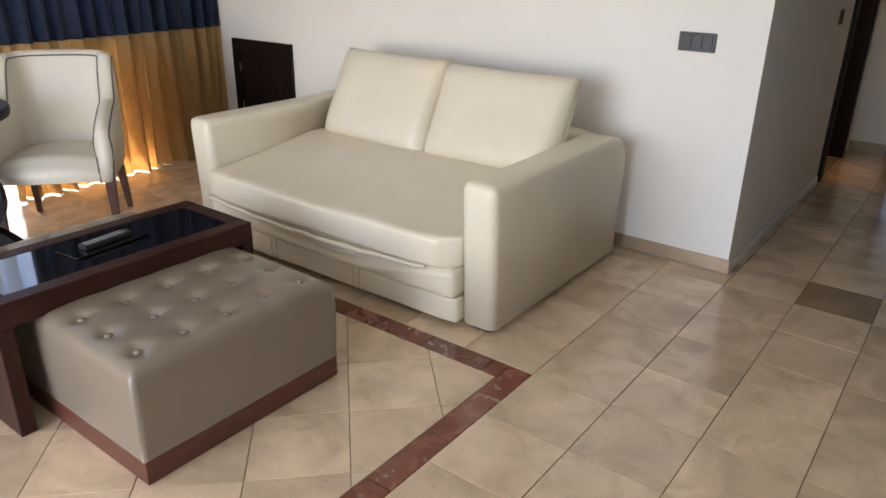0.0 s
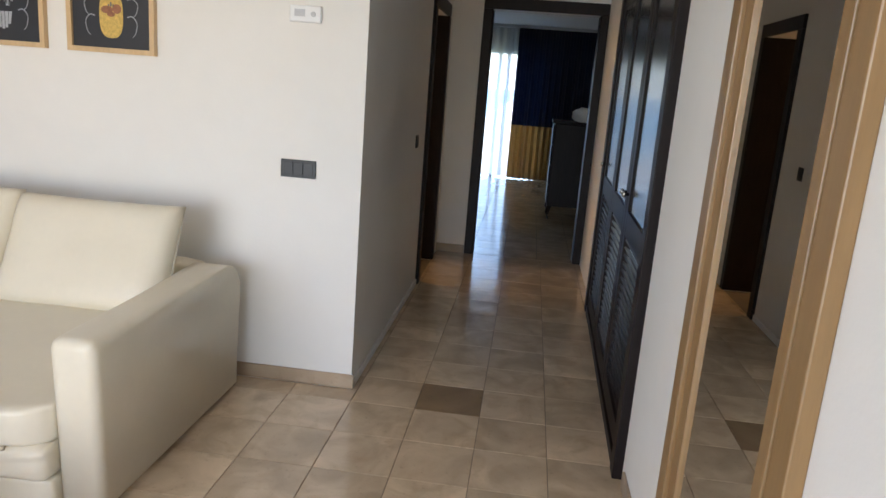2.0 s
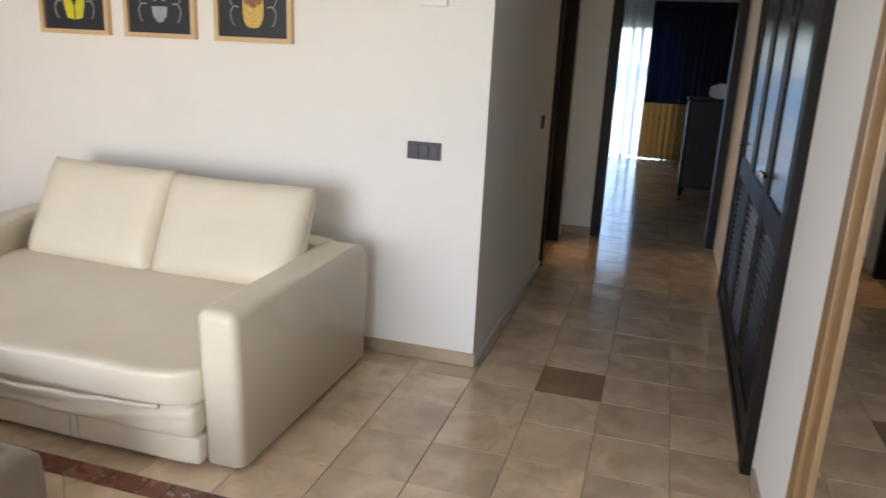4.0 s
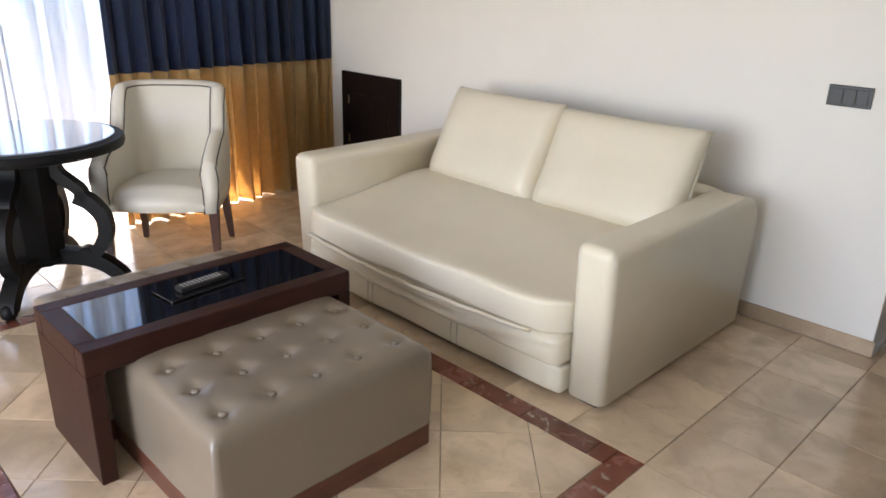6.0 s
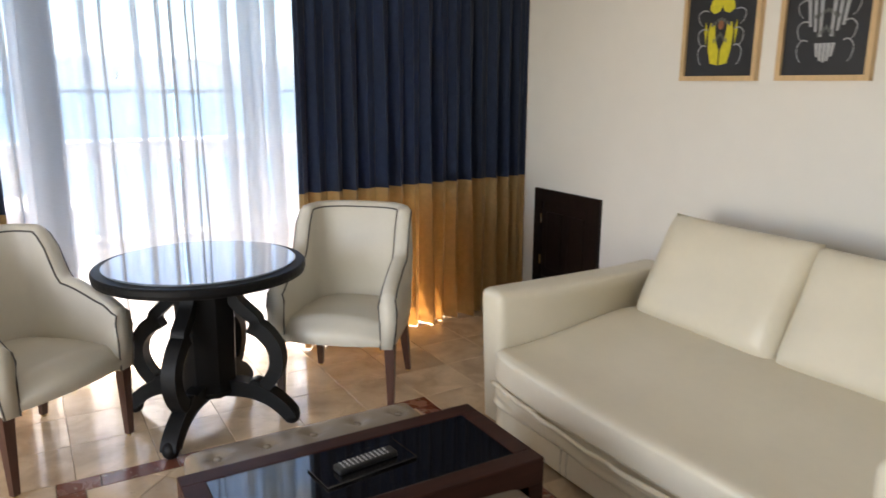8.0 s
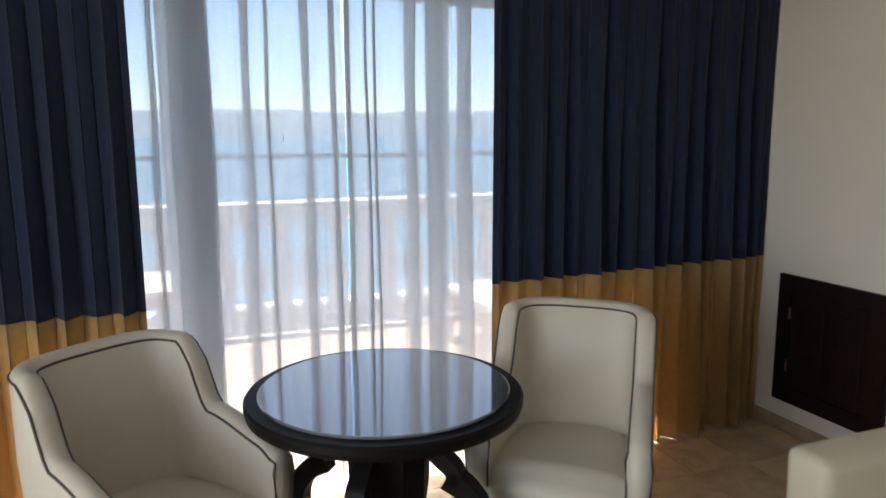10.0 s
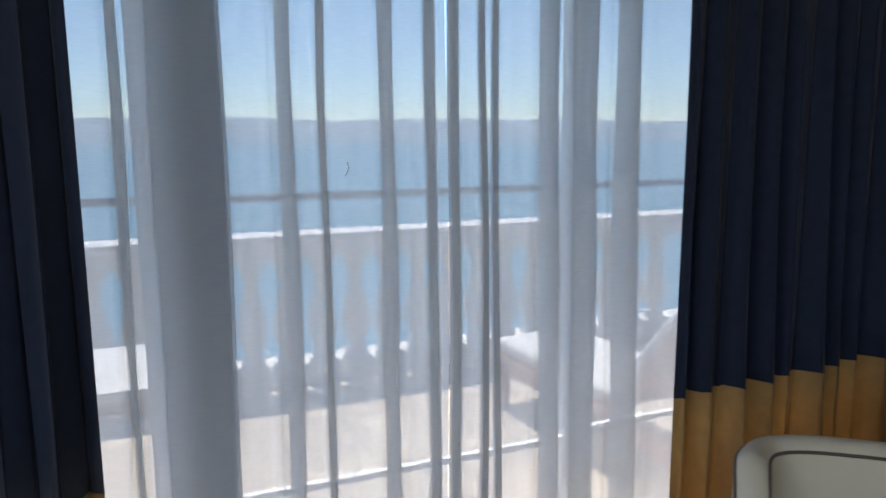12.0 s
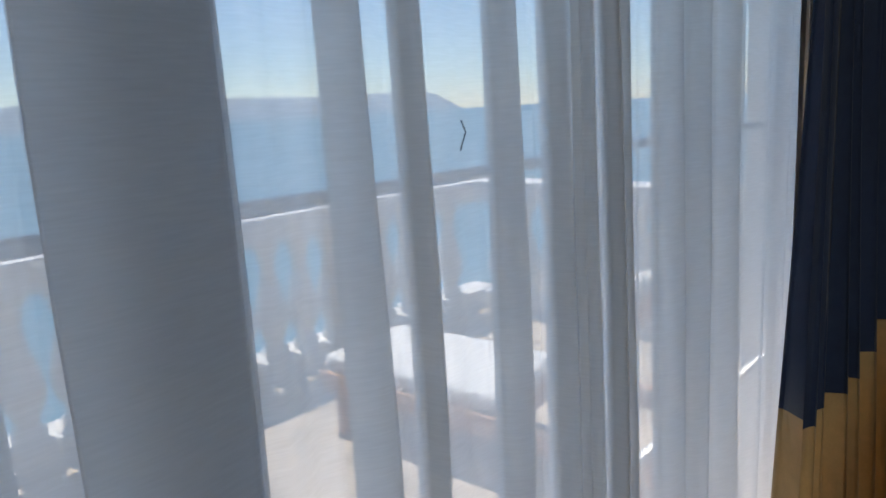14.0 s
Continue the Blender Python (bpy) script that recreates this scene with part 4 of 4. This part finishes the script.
def picture(x0, x1, kind, label):
    z0, z1 = 1.59, 2.17
    p = thing("framed_print", (x0 + x1) / 2, 0.012, z0, label, "picture", "row of framed prints")
    w, h = x1 - x0, z1 - z0
    bm = rect_frame(bmesh.new(), -w / 2, w / 2, 0, h, 0.024, -0.032, 0.0)
    part("frame", bm, M_FRAMEWOOD, p, "pale oak frame")
    part("print_sheet", B(-w / 2 + 0.023, -0.016, 0.023, w / 2 - 0.023, -0.004, h - 0.023), M_PRINT, p, "black print")
    F = -0.0185
    body, trim = {"a": (M_YELLOW, M_SILVER), "b": (M_SILVER, M_SILVER), "c": (M_AMBER, M_SILVER)}[kind]
    bm = bmesh.new()
    if kind == "a":
        arch = [(0.074 * math.cos(math.pi * k / 12), 0.345 + 0.078 * math.sin(math.pi * k / 12)) for k in range(13)]
        prism(bm, arch + [(-0.045, 0.325), (-0.012, 0.335), (0.0, 0.365), (0.012, 0.335), (0.045, 0.325)], F, F + 0.0012, "y")
        for s in (-1, 1):
            prism(bm, [(s * 0.062, 0.285), (s * 0.075, 0.24), (s * 0.068, 0.15), (s * 0.05, 0.085), (s * 0.005, 0.076), (s * 0.005, 0.15), (s * 0.028, 0.20), (s * 0.036, 0.27)], F, F + 0.0012, "y")
            prism(bm, [(s * 0.092, 0.29), (s * 0.098, 0.24), (s * 0.086, 0.175), (s * 0.082, 0.25)], F, F + 0.0012, "y")
    elif kind == "b":
        for k in range(-3, 4):
            if k:
                prism(bm, [(k * 0.033 - 0.010, 0.42), (k * 0.033 + 0.010, 0.42), (k * 0.025 + 0.006, 0.165 + 0.022 * abs(k)), (k * 0.025 - 0.006, 0.165 + 0.022 * abs(k))], F, F + 0.0012, "y")
        for k in range(-2, 3):
            prism(bm, [(k * 0.02 - 0.008, 0.16), (k * 0.02 + 0.008, 0.16), (k * 0.016 + 0.006, 0.078 + 0.006 * k * k), (k * 0.016 - 0.006, 0.078 + 0.006 * k * k)], F, F + 0.0012, "y")
        blob(bm, 0, 0.45, 0.06, 0.04, F)
    else:
        blob(bm, 0, 0.175, 0.060, 0.105, F, 2.8)
        blob(bm, 0, 0.42, 0.07, 0.06, F)
    part("print_body", bm, body, p)
    bm = bmesh.new()
    for k in range(-3, 4):
        blob(bm, k * 0.017, 0.285 + 0.012 * math.cos(k), 0.007, 0.010, F - 0.0006, n=10)
        blob(bm, k * 0.012, 0.225 - 0.010 * abs(k), 0.0045, 0.012, F - 0.0006, n=10)
    part("print_speckle", bm, M_SPECK, p)["kind"] = "stuff"
    for s in (-1, 1):
        for z0b, z1b, dx in ((0.34, 0.27, 0.055), (0.25, 0.17, 0.05), (0.17, 0.08, 0.045)):
            bm = bmesh.new()
            leg = [(0.083, z0b), (0.083 + dx * 0.55, z0b + 0.004), (0.085 + dx, (z0b + z1b) / 2 + 0.02), (0.085 + dx * 0.85, z1b + 0.02), (0.085 + dx * 0.5, z1b)]
            tube(bm, [(s * u, F + 0.0005, w) for u, w in spline(leg, 4)], lambda t: 0.0034 - 0.0018 * t, 5)
            part("print_leg", bm, trim, p)
        if kind == "c":
            bm = bmesh.new()
            tube(bm, [(s * 0.08, F, 0.30), (s * 0.04, F, 0.28), (0, F, 0.272)], 0.004, 5)
            part("print_leg", bm, trim, p)
    if kind != "b":
        bm = bmesh.new()
        if kind == "a":
            blob(bm, 0, 0.27, 0.016, 0.022, F - 0.001)
        else:
            blob(bm, -0.02, 0.20, 0.03, 0.018, F - 0.001)
            blob(bm, 0.03, 0.205, 0.022, 0.022, F - 0.001)
            blob(bm, 0.0, 0.18, 0.02, 0.012, F - 0.001)
        part("print_mark", bm, M_RUST, p)
    return p


picture(-2.606, -2.147, "a", "framed black print of a yellow beetle in pale oak")
picture(-2.043, -1.603, "b", "framed black print of a silver beetle in pale oak")
picture(-1.485, -1.041, "c", "framed black print of an amber beetle in pale oak")

sw = thing("light_switch", -0.324, 0.012, 1.1115, "black two-gang rocker light switch on the white wall", "light switch")
part("plate", B(-0.088, -0.010, -0.0435, 0.088, 0.0, 0.0435, 0.003), M_BLACK, sw)
for k in (-1, 0, 1):
    part("rocker", B(k * 0.05 - 0.0235, -0.0135, -0.031, k * 0.05 + 0.0235, -0.0102, 0.031, 0.0015, 1), M_BLACK, sw)
th = thing("thermostat", -0.308, 0.012, 1.832, "small white thermostat box high on the wall", "thermostat")
part("case", B(-0.075, -0.024, -0.038, 0.075, 0.0, 0.038, 0.006, 3), M_WHITE, th)
part("display", B(-0.05, -0.0262, -0.012, 0.0, -0.0242, 0.02), M_GREYBTN, th, "grey display window")
part("dial", lathe(bmesh.new(), [(0.012, 0), (0.012, 0.004), (0.008, 0.005)], 16), M_GREYBTN, th).matrix_basis = pose(0.04, -0.0242, 0.0, 90)

# hatch door low in the wall
hd = thing("hatch_door", -3.494, 0.012, 0.174, "small dark mahogany panelled hatch door set in the wall", "hatch door")
bm = rect_frame(bmesh.new(), -0.327, 0.327, 0, 0.696, 0.085, -0.024, 0.0)
part("frame", bm, M_DARKWOOD, hd)
leaf = part("door_leaf", B(-0.240, -0.016, 0.087, 0.240, -0.001, 0.609, 0.003), M_DARKWOOD, hd)
for x0, x1 in ((-0.19, -0.03), (0.03, 0.19)):
    part("door_panel", B(x0, -0.023, 0.15, x1, -0.0162, 0.546, 0.005), M_DARKWOOD, leaf)
for z in (0.17, 0.46):
    part("hinge", B(-0.25, -0.029, z, -0.236, -0.0165, z + 0.065, 0.002), M_CHROME, leaf, "steel hinge")

# ---- corridor ----
def door_frame(name, label, pieces):
    d = thing(name, 0, 0, 0, label, "door")
    d["kind"] = "structure"
    for nm, b in pieces:
        part(nm, B(*b, r=0.006), M_DARKWOOD, d)
    return d


door_frame("door_1", "dark stained frame of the bedroom doorway", (("jamb", (0.26, 3.29, 0, 0.345, 3.495, 2.24)), ("jamb", (1.285, 3.29, 0, 1.359, 3.495, 2.24)), ("lintel", (0.26, 3.2902, 2.2405, 1.359, 3.495, 2.34))))
door_frame("door_2", "dark stained frame of a side door in the corridor", (("jamb", (-0.27, 2.06, 0, 0.012, 2.16, 2.12)), ("jamb", (-0.27, 2.91, 0, 0.012, 3.0, 2.12)), ("lintel", (-0.27, 2.06, 2.1205, 0.012, 3.0, 2.22))))
sw = thing("light_switch", -0.012, 1.66, 1.155, "small dark light switch on the corridor wall", "light switch")
part("plate", B(0, -0.04, -0.045, 0.01, 0.04, 0.045, 0.003), M_BLACK, sw)
part("rocker", B(0.0102, -0.025, -0.03, 0.0135, 0.025, 0.03, 0.001, 1), M_BLACK, sw)

cl = thing("closet", R_X + 0.02, 0.70, 0, "built-in dark wood closet with louvred lower doors", "closet", rz=-1.2)
CX = -0.035
part("plinth", B(CX + 0.005, -1.24, 0, 0.2, 1.22, 0.05, 0.003), M_DARKWOOD, cl)
for y0, y1 in ((-1.26, -1.16), (1.12, 1.22)):
    part("jamb", B(CX, y0, 0.0, 0.2, y1, 2.24, 0.005), M_DARKWOOD, cl)
part("lintel", B(CX, -1.26, 2.2405, 0.2, 1.22, 2.34, 0.005), M_DARKWOOD, cl)
for i in range(3):
    y0 = -1.155 + i * 0.758
    y1 = y0 + 0.752
    bm = bmesh.new()
    box(bm, -0.02, y0, 0.055, 0.015, y0 + 0.09, 2.235, 0.003)
    box(bm, -0.02, y1 - 0.09, 0.055, 0.015, y1, 2.235, 0.003)
    for z0, z1 in ((0.055, 0.16), (0.90, 1.02), (2.13, 2.235)):
        box(bm, -0.02, y0 + 0.0905, z0, 0.015, y1 - 0.0905, z1, 0.003)
    dr = part("door", bm, M_DARKWOOD, cl)
    part("door_panel", B(-0.010, y0 + 0.092, 1.022, 0.008, y1 - 0.092, 2.128, 0.003), M_GLOSSWOOD, dr, "glossy dark upper panel")
    for k in range(19):
        bm = B(-0.019, y0 + 0.093, 0, 0.017, y1 - 0.093, 0.009)
        bmesh.ops.rotate(bm, verts=bm.verts, matrix=Matrix.Rotation(radians(38), 3, "Y"))
        bmesh.ops.translate(bm, verts=bm.verts, vec=(0, 0, 0.175 + k * 0.0385))
        part("slat", bm, M_DARKWOOD, dr)
    bm = bmesh.new()
    lathe(bm, [(0.008, 0.0), (0.008, 0.014), (0.016, 0.02), (0.014, 0.032), (0.006, 0.036)], 14)
    part("knob", bm, M_CHROME, dr, "steel knob", smooth=True).matrix_basis = pose(-0.02, y1 - 0.045 if i % 2 == 0 else y0 + 0.045, 1.1, 0, -90, 0)

mr = thing("wall_mirror", R_X, -1.86, 0, "tall mirror in a golden veneer frame on the white wall", "mirror")
MZ = 2.2
part("frame_profile", B(-0.035, 0.4605, 0.02, 0.0, 0.54, MZ, 0.004), M_MIRRORWOOD, mr)
part("frame_step", B(-0.022, 0.3905, 0.02, 0.0, 0.46, MZ, 0.003), M_MIRRORWOOD, mr)
part("mirror_glass", B(-0.012, -0.155, 0.10, -0.002, 0.390, MZ - 0.08), M_MIRROR, mr, "clear mirror glass")
part("frame_step", B(-0.022, -0.205, 0.02, 0.0, -0.1555, MZ, 0.003), M_MIRRORWOOD, mr)
part("shadow_gap", B(-0.016, -0.250, 0.02, 0.0, -0.2055, MZ, 0.001), M_BLACK, mr, "dark recessed strip")
part("frame_profile", B(-0.035, -0.33, 0.02, 0.0, -0.2505, MZ, 0.004), M_MIRRORWOOD, mr)
part("frame_bottom", B(-0.034, -0.1545, 0.02, 0.0, 0.3895, 0.0995, 0.003), M_MIRRORWOOD, mr)
part("frame_top", B(-0.034, -0.1545, MZ - 0.0795, 0.0, 0.3895, MZ, 0.003), M_MIRRORWOOD, mr)

# ---- bedroom seen through the doorway ----
bd = drape("drape", 0.0, 1.8, lambda u: 0.0, "navy drape with a gold lower band in the bedroom", 18, 5)
bd.matrix_world = pose(1.33, 9.45, 0, 0, 0, 90)
bs, _l = sheer("sheer_curtain", -1.0, 0.5, [(-0.7, -0.6, 3), (-0.2, -0.14, 3), (0.2, 0.3, 3)], 21, "white voile curtain glowing in the bedroom window")
bs.matrix_world = pose(-0.1, 9.55, 0, 0, 0, 90)
wf = thing("window_2", 0.15, 9.8, 0, "white framed bedroom window", "window")
wf["kind"] = "structure"
bm = bmesh.new()
for x0, x1 in ((-0.83, -0.77), (-0.05, 0.01), (0.67, 0.73)):
    box(bm, x0, -0.04, 0, x1, 0.04, 2.3)
box(bm, -0.83, -0.04, 2.15, 0.73, 0.04, 2.2)
part("window_frame", bm, M_ALU, wf)
br = thing("curtain_rail", 0.6, 9.45, H - 0.045, "slim white curtain rail in the bedroom", "curtain rail")
part("track", B(-1.3, -0.06, 0, 1.4, 0.12, 0.045, 0.003), M_ALU, br)
ch = thing("chest_of_drawers", 1.40, 5.90, 0, "dark carved wooden chest of drawers in the bedroom", "chest of drawers")
part("body", B(-0.33, -0.26, 0.16, 0.45, 0.28, 1.19, 0.01), M_DARKWOOD, ch)
part("top", B(-0.36, -0.29, 1.191, 0.48, 0.30, 1.22, 0.006), M_DARKWOOD, ch)
for k in range(4):
    part("drawer_front", B(-0.345, -0.24, 0.18 + k * 0.25, -0.331, 0.26, 0.42 + k * 0.25, 0.004), M_DARKWOOD, ch)
for lx in (-0.30, 0.42):
    for ly in (-0.23, 0.25):
        bm = bmesh.new()
        tube(bm, [(lx, ly, 0.165), (lx * 1.06, ly * 1.06, 0.08), (lx * 1.02, ly * 1.02, 0.0)], lambda t: 0.035 - 0.018 * t, 8)
        part("leg", bm, M_DARKWOOD, ch, smooth=True)
tw = thing("rolled_towel", 1.40, 5.80, 1.221, "crumpled white towel on the chest of drawers", "towel")
bm = bmesh.new()
bmesh.ops.create_icosphere(bm, subdivisions=3, radius=0.12)
for v in bm.verts:
    v.co *= 1 + 0.35 * noise.noise(v.co * 14)
    v.co.z = max(0, v.co.z * 0.75 + 0.085)
part("cloth", bm, M_TOWEL, tw, smooth=True)
sl = thing("wall_lamp", -2.2, 2.7, 1.9, "warm glass wall lamp in the small side room", "lamp")
part("mount", B(0.0, -0.04, -0.05, 0.03, 0.04, 0.05, 0.004), M_BRASS, sl)
bm = bmesh.new()
bmesh.ops.create_icosphere(bm, subdivisions=3, radius=0.075)
bmesh.ops.translate(bm, verts=bm.verts, vec=(0.11, 0, 0))
part("globe", bm, M_LAMP, sl, "glowing glass globe", smooth=True)

DARK_I, DARK_J = 2, 4
DX, DY = -1.585, -2.255
# ---- paving: floor tiles, border and terrace stones ----
floor = bpy.data.objects["floor"]
S, GX, GY, J = 0.3215, -0.297, -1.42, 0.0026
BX0, BX1, BY0, BY1, BW = -2.869, -0.297, -3.10, -1.42, 0.100


def slab_mesh(name, poly, material, h=0.007):
    """Stone piece from an outline round its own centre: chamfered top edge."""
    bm = bmesh.new()
    n = len(poly)
    lo = [bm.verts.new((x, y, -h)) for x, y in poly]
    md = [bm.verts.new((x, y, -0.0012)) for x, y in poly]
    hi = []
    for x, y in poly:
        d = math.hypot(x, y) or 1
        hi.append(bm.verts.new((x - x / d * 0.002, y - y / d * 0.002, 0.0)))
    for a, b in ((lo, md), (md, hi)):
        for k in range(n):
            bm.faces.new((a[k], a[(k + 1) % n], b[(k + 1) % n], b[k]))
    bm.faces.new(hi)
    me = bpy.data.meshes.new(name)
    bmesh.ops.recalc_face_normals(bm, faces=bm.faces)
    bm.to_mesh(me)
    bm.free()
    me.materials.append(material)
    return me


def lay(name, me, x, y, rz, parent, z=0.0, tilt=0.0006):
    o = new(name, me)
    o.parent = parent
    o.matrix_world = pose(x, y, z + rt_rnd.uniform(-tilt, 0), 0, 0, rz)
    return o


def clip(poly, x0, y0, x1, y1):
    """The part of an outline inside a rectangle."""
    for ax, lim, keep in ((0, x0, 1), (0, x1, -1), (1, y0, 1), (1, y1, -1)):
        out = []
        for a, b in zip(poly, poly[1:] + poly[:1]):
            ia, ib = (a[ax] - lim) * keep >= 0, (b[ax] - lim) * keep >= 0
            if ia:
                out.append(a)
            if ia != ib:
                t = (lim - a[ax]) / (b[ax] - a[ax])
                out.append((a[0] + (b[0] - a[0]) * t, a[1] + (b[1] - a[1]) * t))
        poly = out
        if len(poly) < 3:
            return []
    return poly


rt_rnd = random.Random(11)
h = S / 2 - J / 2
square = [(-h, -h), (h, -h), (h, h), (-h, h)]
T_FULL = slab_mesh("tile", square, M_TILE)
T_DARK = slab_mesh("tile", square, M_TILE_DARK)


def centred(poly):
    cx, cy = sum(p[0] for p in poly) / len(poly), sum(p[1] for p in poly) / len(poly)
    return cx, cy, [(x - cx, y - cy) for x, y in poly]


rest = []
for i in range(-13, 6):
    for j in range(-14, 15):
        x, y = GX + (i + 0.5) * S, GY + (j + 0.5) * S
        x0, x1, y0, y1 = x - S / 2, x + S / 2, y - S / 2, y + S / 2
        if x1 < WX or x0 > R_X + 0.06 or y1 < ROOM_Y or (y0 > 0 and x1 < 0):
            continue
        if x0 >= BX0 - 0.01 and x1 <= BX1 + 0.01 and y0 >= BY0 - 0.01 and y1 <= BY1 + 0.01:
            continue
        pieces = [[(x0 + J / 2, y0 + J / 2), (x1 - J / 2, y0 + J / 2), (x1 - J / 2, y1 - J / 2), (x0 + J / 2, y1 - J / 2)]]
        if x1 > BX0 + 0.01 and x0 < BX1 - 0.01 and y1 > BY0 + 0.01 and y0 < BY1 - 0.01:
            cut = []
            for r in ((WX, ROOM_Y, BX0 - J, 99), (BX0 - J, ROOM_Y, 99, BY0 - J), (BX0 - J, BY1 + J, 99, 99), (BX1 + J, BY0 - J, 99, BY1 + J)):
                q = clip(pieces[0], *r)
                if len(q) > 2:
                    cut.append(q)
            pieces = cut
        else:
            q = clip(pieces[0], WX, ROOM_Y, R_X + 0.06, 3.315)
            pieces = [q]
            if y1 > 0 and x0 < 0:
                pieces = [clip(q, WX, ROOM_Y, R_X, 0.0)] if y0 < 0 else []
                if x1 > 0.01:
                    pieces.append(clip(q, -0.002, 0.003, R_X + 0.06, 3.315))
            pieces = [q for q in pieces if len(q) > 2]
        for q in pieces:
            near = -3.9 < y < 2.4
            if not near:
                rest.append(q)
                continue
            full = len(q) == 4 and abs((q[2][0] - q[0][0]) - (S - J)) < 1e-4 and abs((q[2][1] - q[0][1]) - (S - J)) < 1e-4
            if full:
                lay("tile", T_DARK if (i, j) == (DARK_I, DARK_J) else T_FULL, x, y, rt_rnd.choice((0, 90, 180, 270)), floor)
            else:
                cx, cy, qq = centred(q)
                lay("tile", slab_mesh("tile", qq, M_TILE), cx, cy, 0, floor)
# diagonal field inside the border
ix0, ix1, iy0, iy1 = BX0 + BW + J, BX1 - BW - J, BY0 + BW + J, BY1 - BW - J
dg = S / math.sqrt(2)
for a in range(-14, 15):
    for b in range(-14, 15):
        cx, cy = DX + (a - b) * dg, DY + (a + b) * dg
        k = dg - J * 0.7
        q = clip([(cx - k, cy), (cx, cy - k), (cx + k, cy), (cx, cy + k)], ix0, iy0, ix1, iy1)
        if len(q) > 2:
            px, py, qq = centred(q)
            if max(abs(u) + abs(v) for u, v in qq) > 0.03:
                lay("tile", slab_mesh("tile", qq, M_TILE), px, py, 0, floor)
# red marble border
def strip(x0, y0, x1, y1):
    q = [(x0 + J / 2, y0 + J / 2), (x1 - J / 2, y0 + J / 2), (x1 - J / 2, y1 - J / 2), (x0 + J / 2, y1 - J / 2)]
    cx, cy, qq = centred(q)
    lay("border_tile", slab_mesh("border_tile", qq, M_RED), cx, cy, 0, floor)


def run(lo, hi):
    out, p = [], lo
    while p < hi - 0.02:
        n = min(hi, p + rt_rnd.choice((0.10, 0.16, 0.21, 0.30)))
        if hi - n < 0.06:
            n = hi
        out.append((p, n))
        p = n
    return out


for a, b in run(BX0 + BW, BX1 - BW):
    strip(a, BY1 - BW, b, BY1)
    strip(a, BY0, b, BY0 + BW)
for a, b in run(BY0, BY1):
    strip(BX1 - BW, a, BX1, b)
    strip(BX0, a, BX0 + BW, b)
# what lies farther off is joined
bm = bmesh.new()
for q in rest:
    prism(bm, q, -0.007, 0.0)
x = -2.9
while x < 3.1:
    y = 3.32
    while y < 9.6:
        prism(bm, [(x + J, y + J), (x + S - J, y + J), (x + S - J, y + S - J), (x + J, y + S - J)], -0.007, 0.0)
        y += S
    x += S
for k in range(6):
    for l in range(10):
        prism(bm, [(-2.19 + k * S, 0.26 + l * S), (-2.19 + (k + 1) * S - J, 0.26 + l * S), (-2.19 + (k + 1) * S - J, 0.26 + (l + 1) * S - J), (-2.19 + k * S, 0.26 + (l + 1) * S - J)], -0.007, 0.0)
far_tiles = part("tile_field", bm, M_TILE, floor)
far_tiles["kind"] = "stuff"
slab = bpy.data.objects["terrace_slab"]
P_FULL = slab_mesh("paving_stone", [(-0.198, -0.198), (0.198, -0.198), (0.198, 0.198), (-0.198, 0.198)], M_PATIO, 0.02)
for k in range(7):
    for l in range(17):
        lay("paving_stone", P_FULL, -4.58 - 0.4 * k, -4.6 + 0.4 * l, rt_rnd.choice((0, 90, 180, 270)), slab, -0.012)
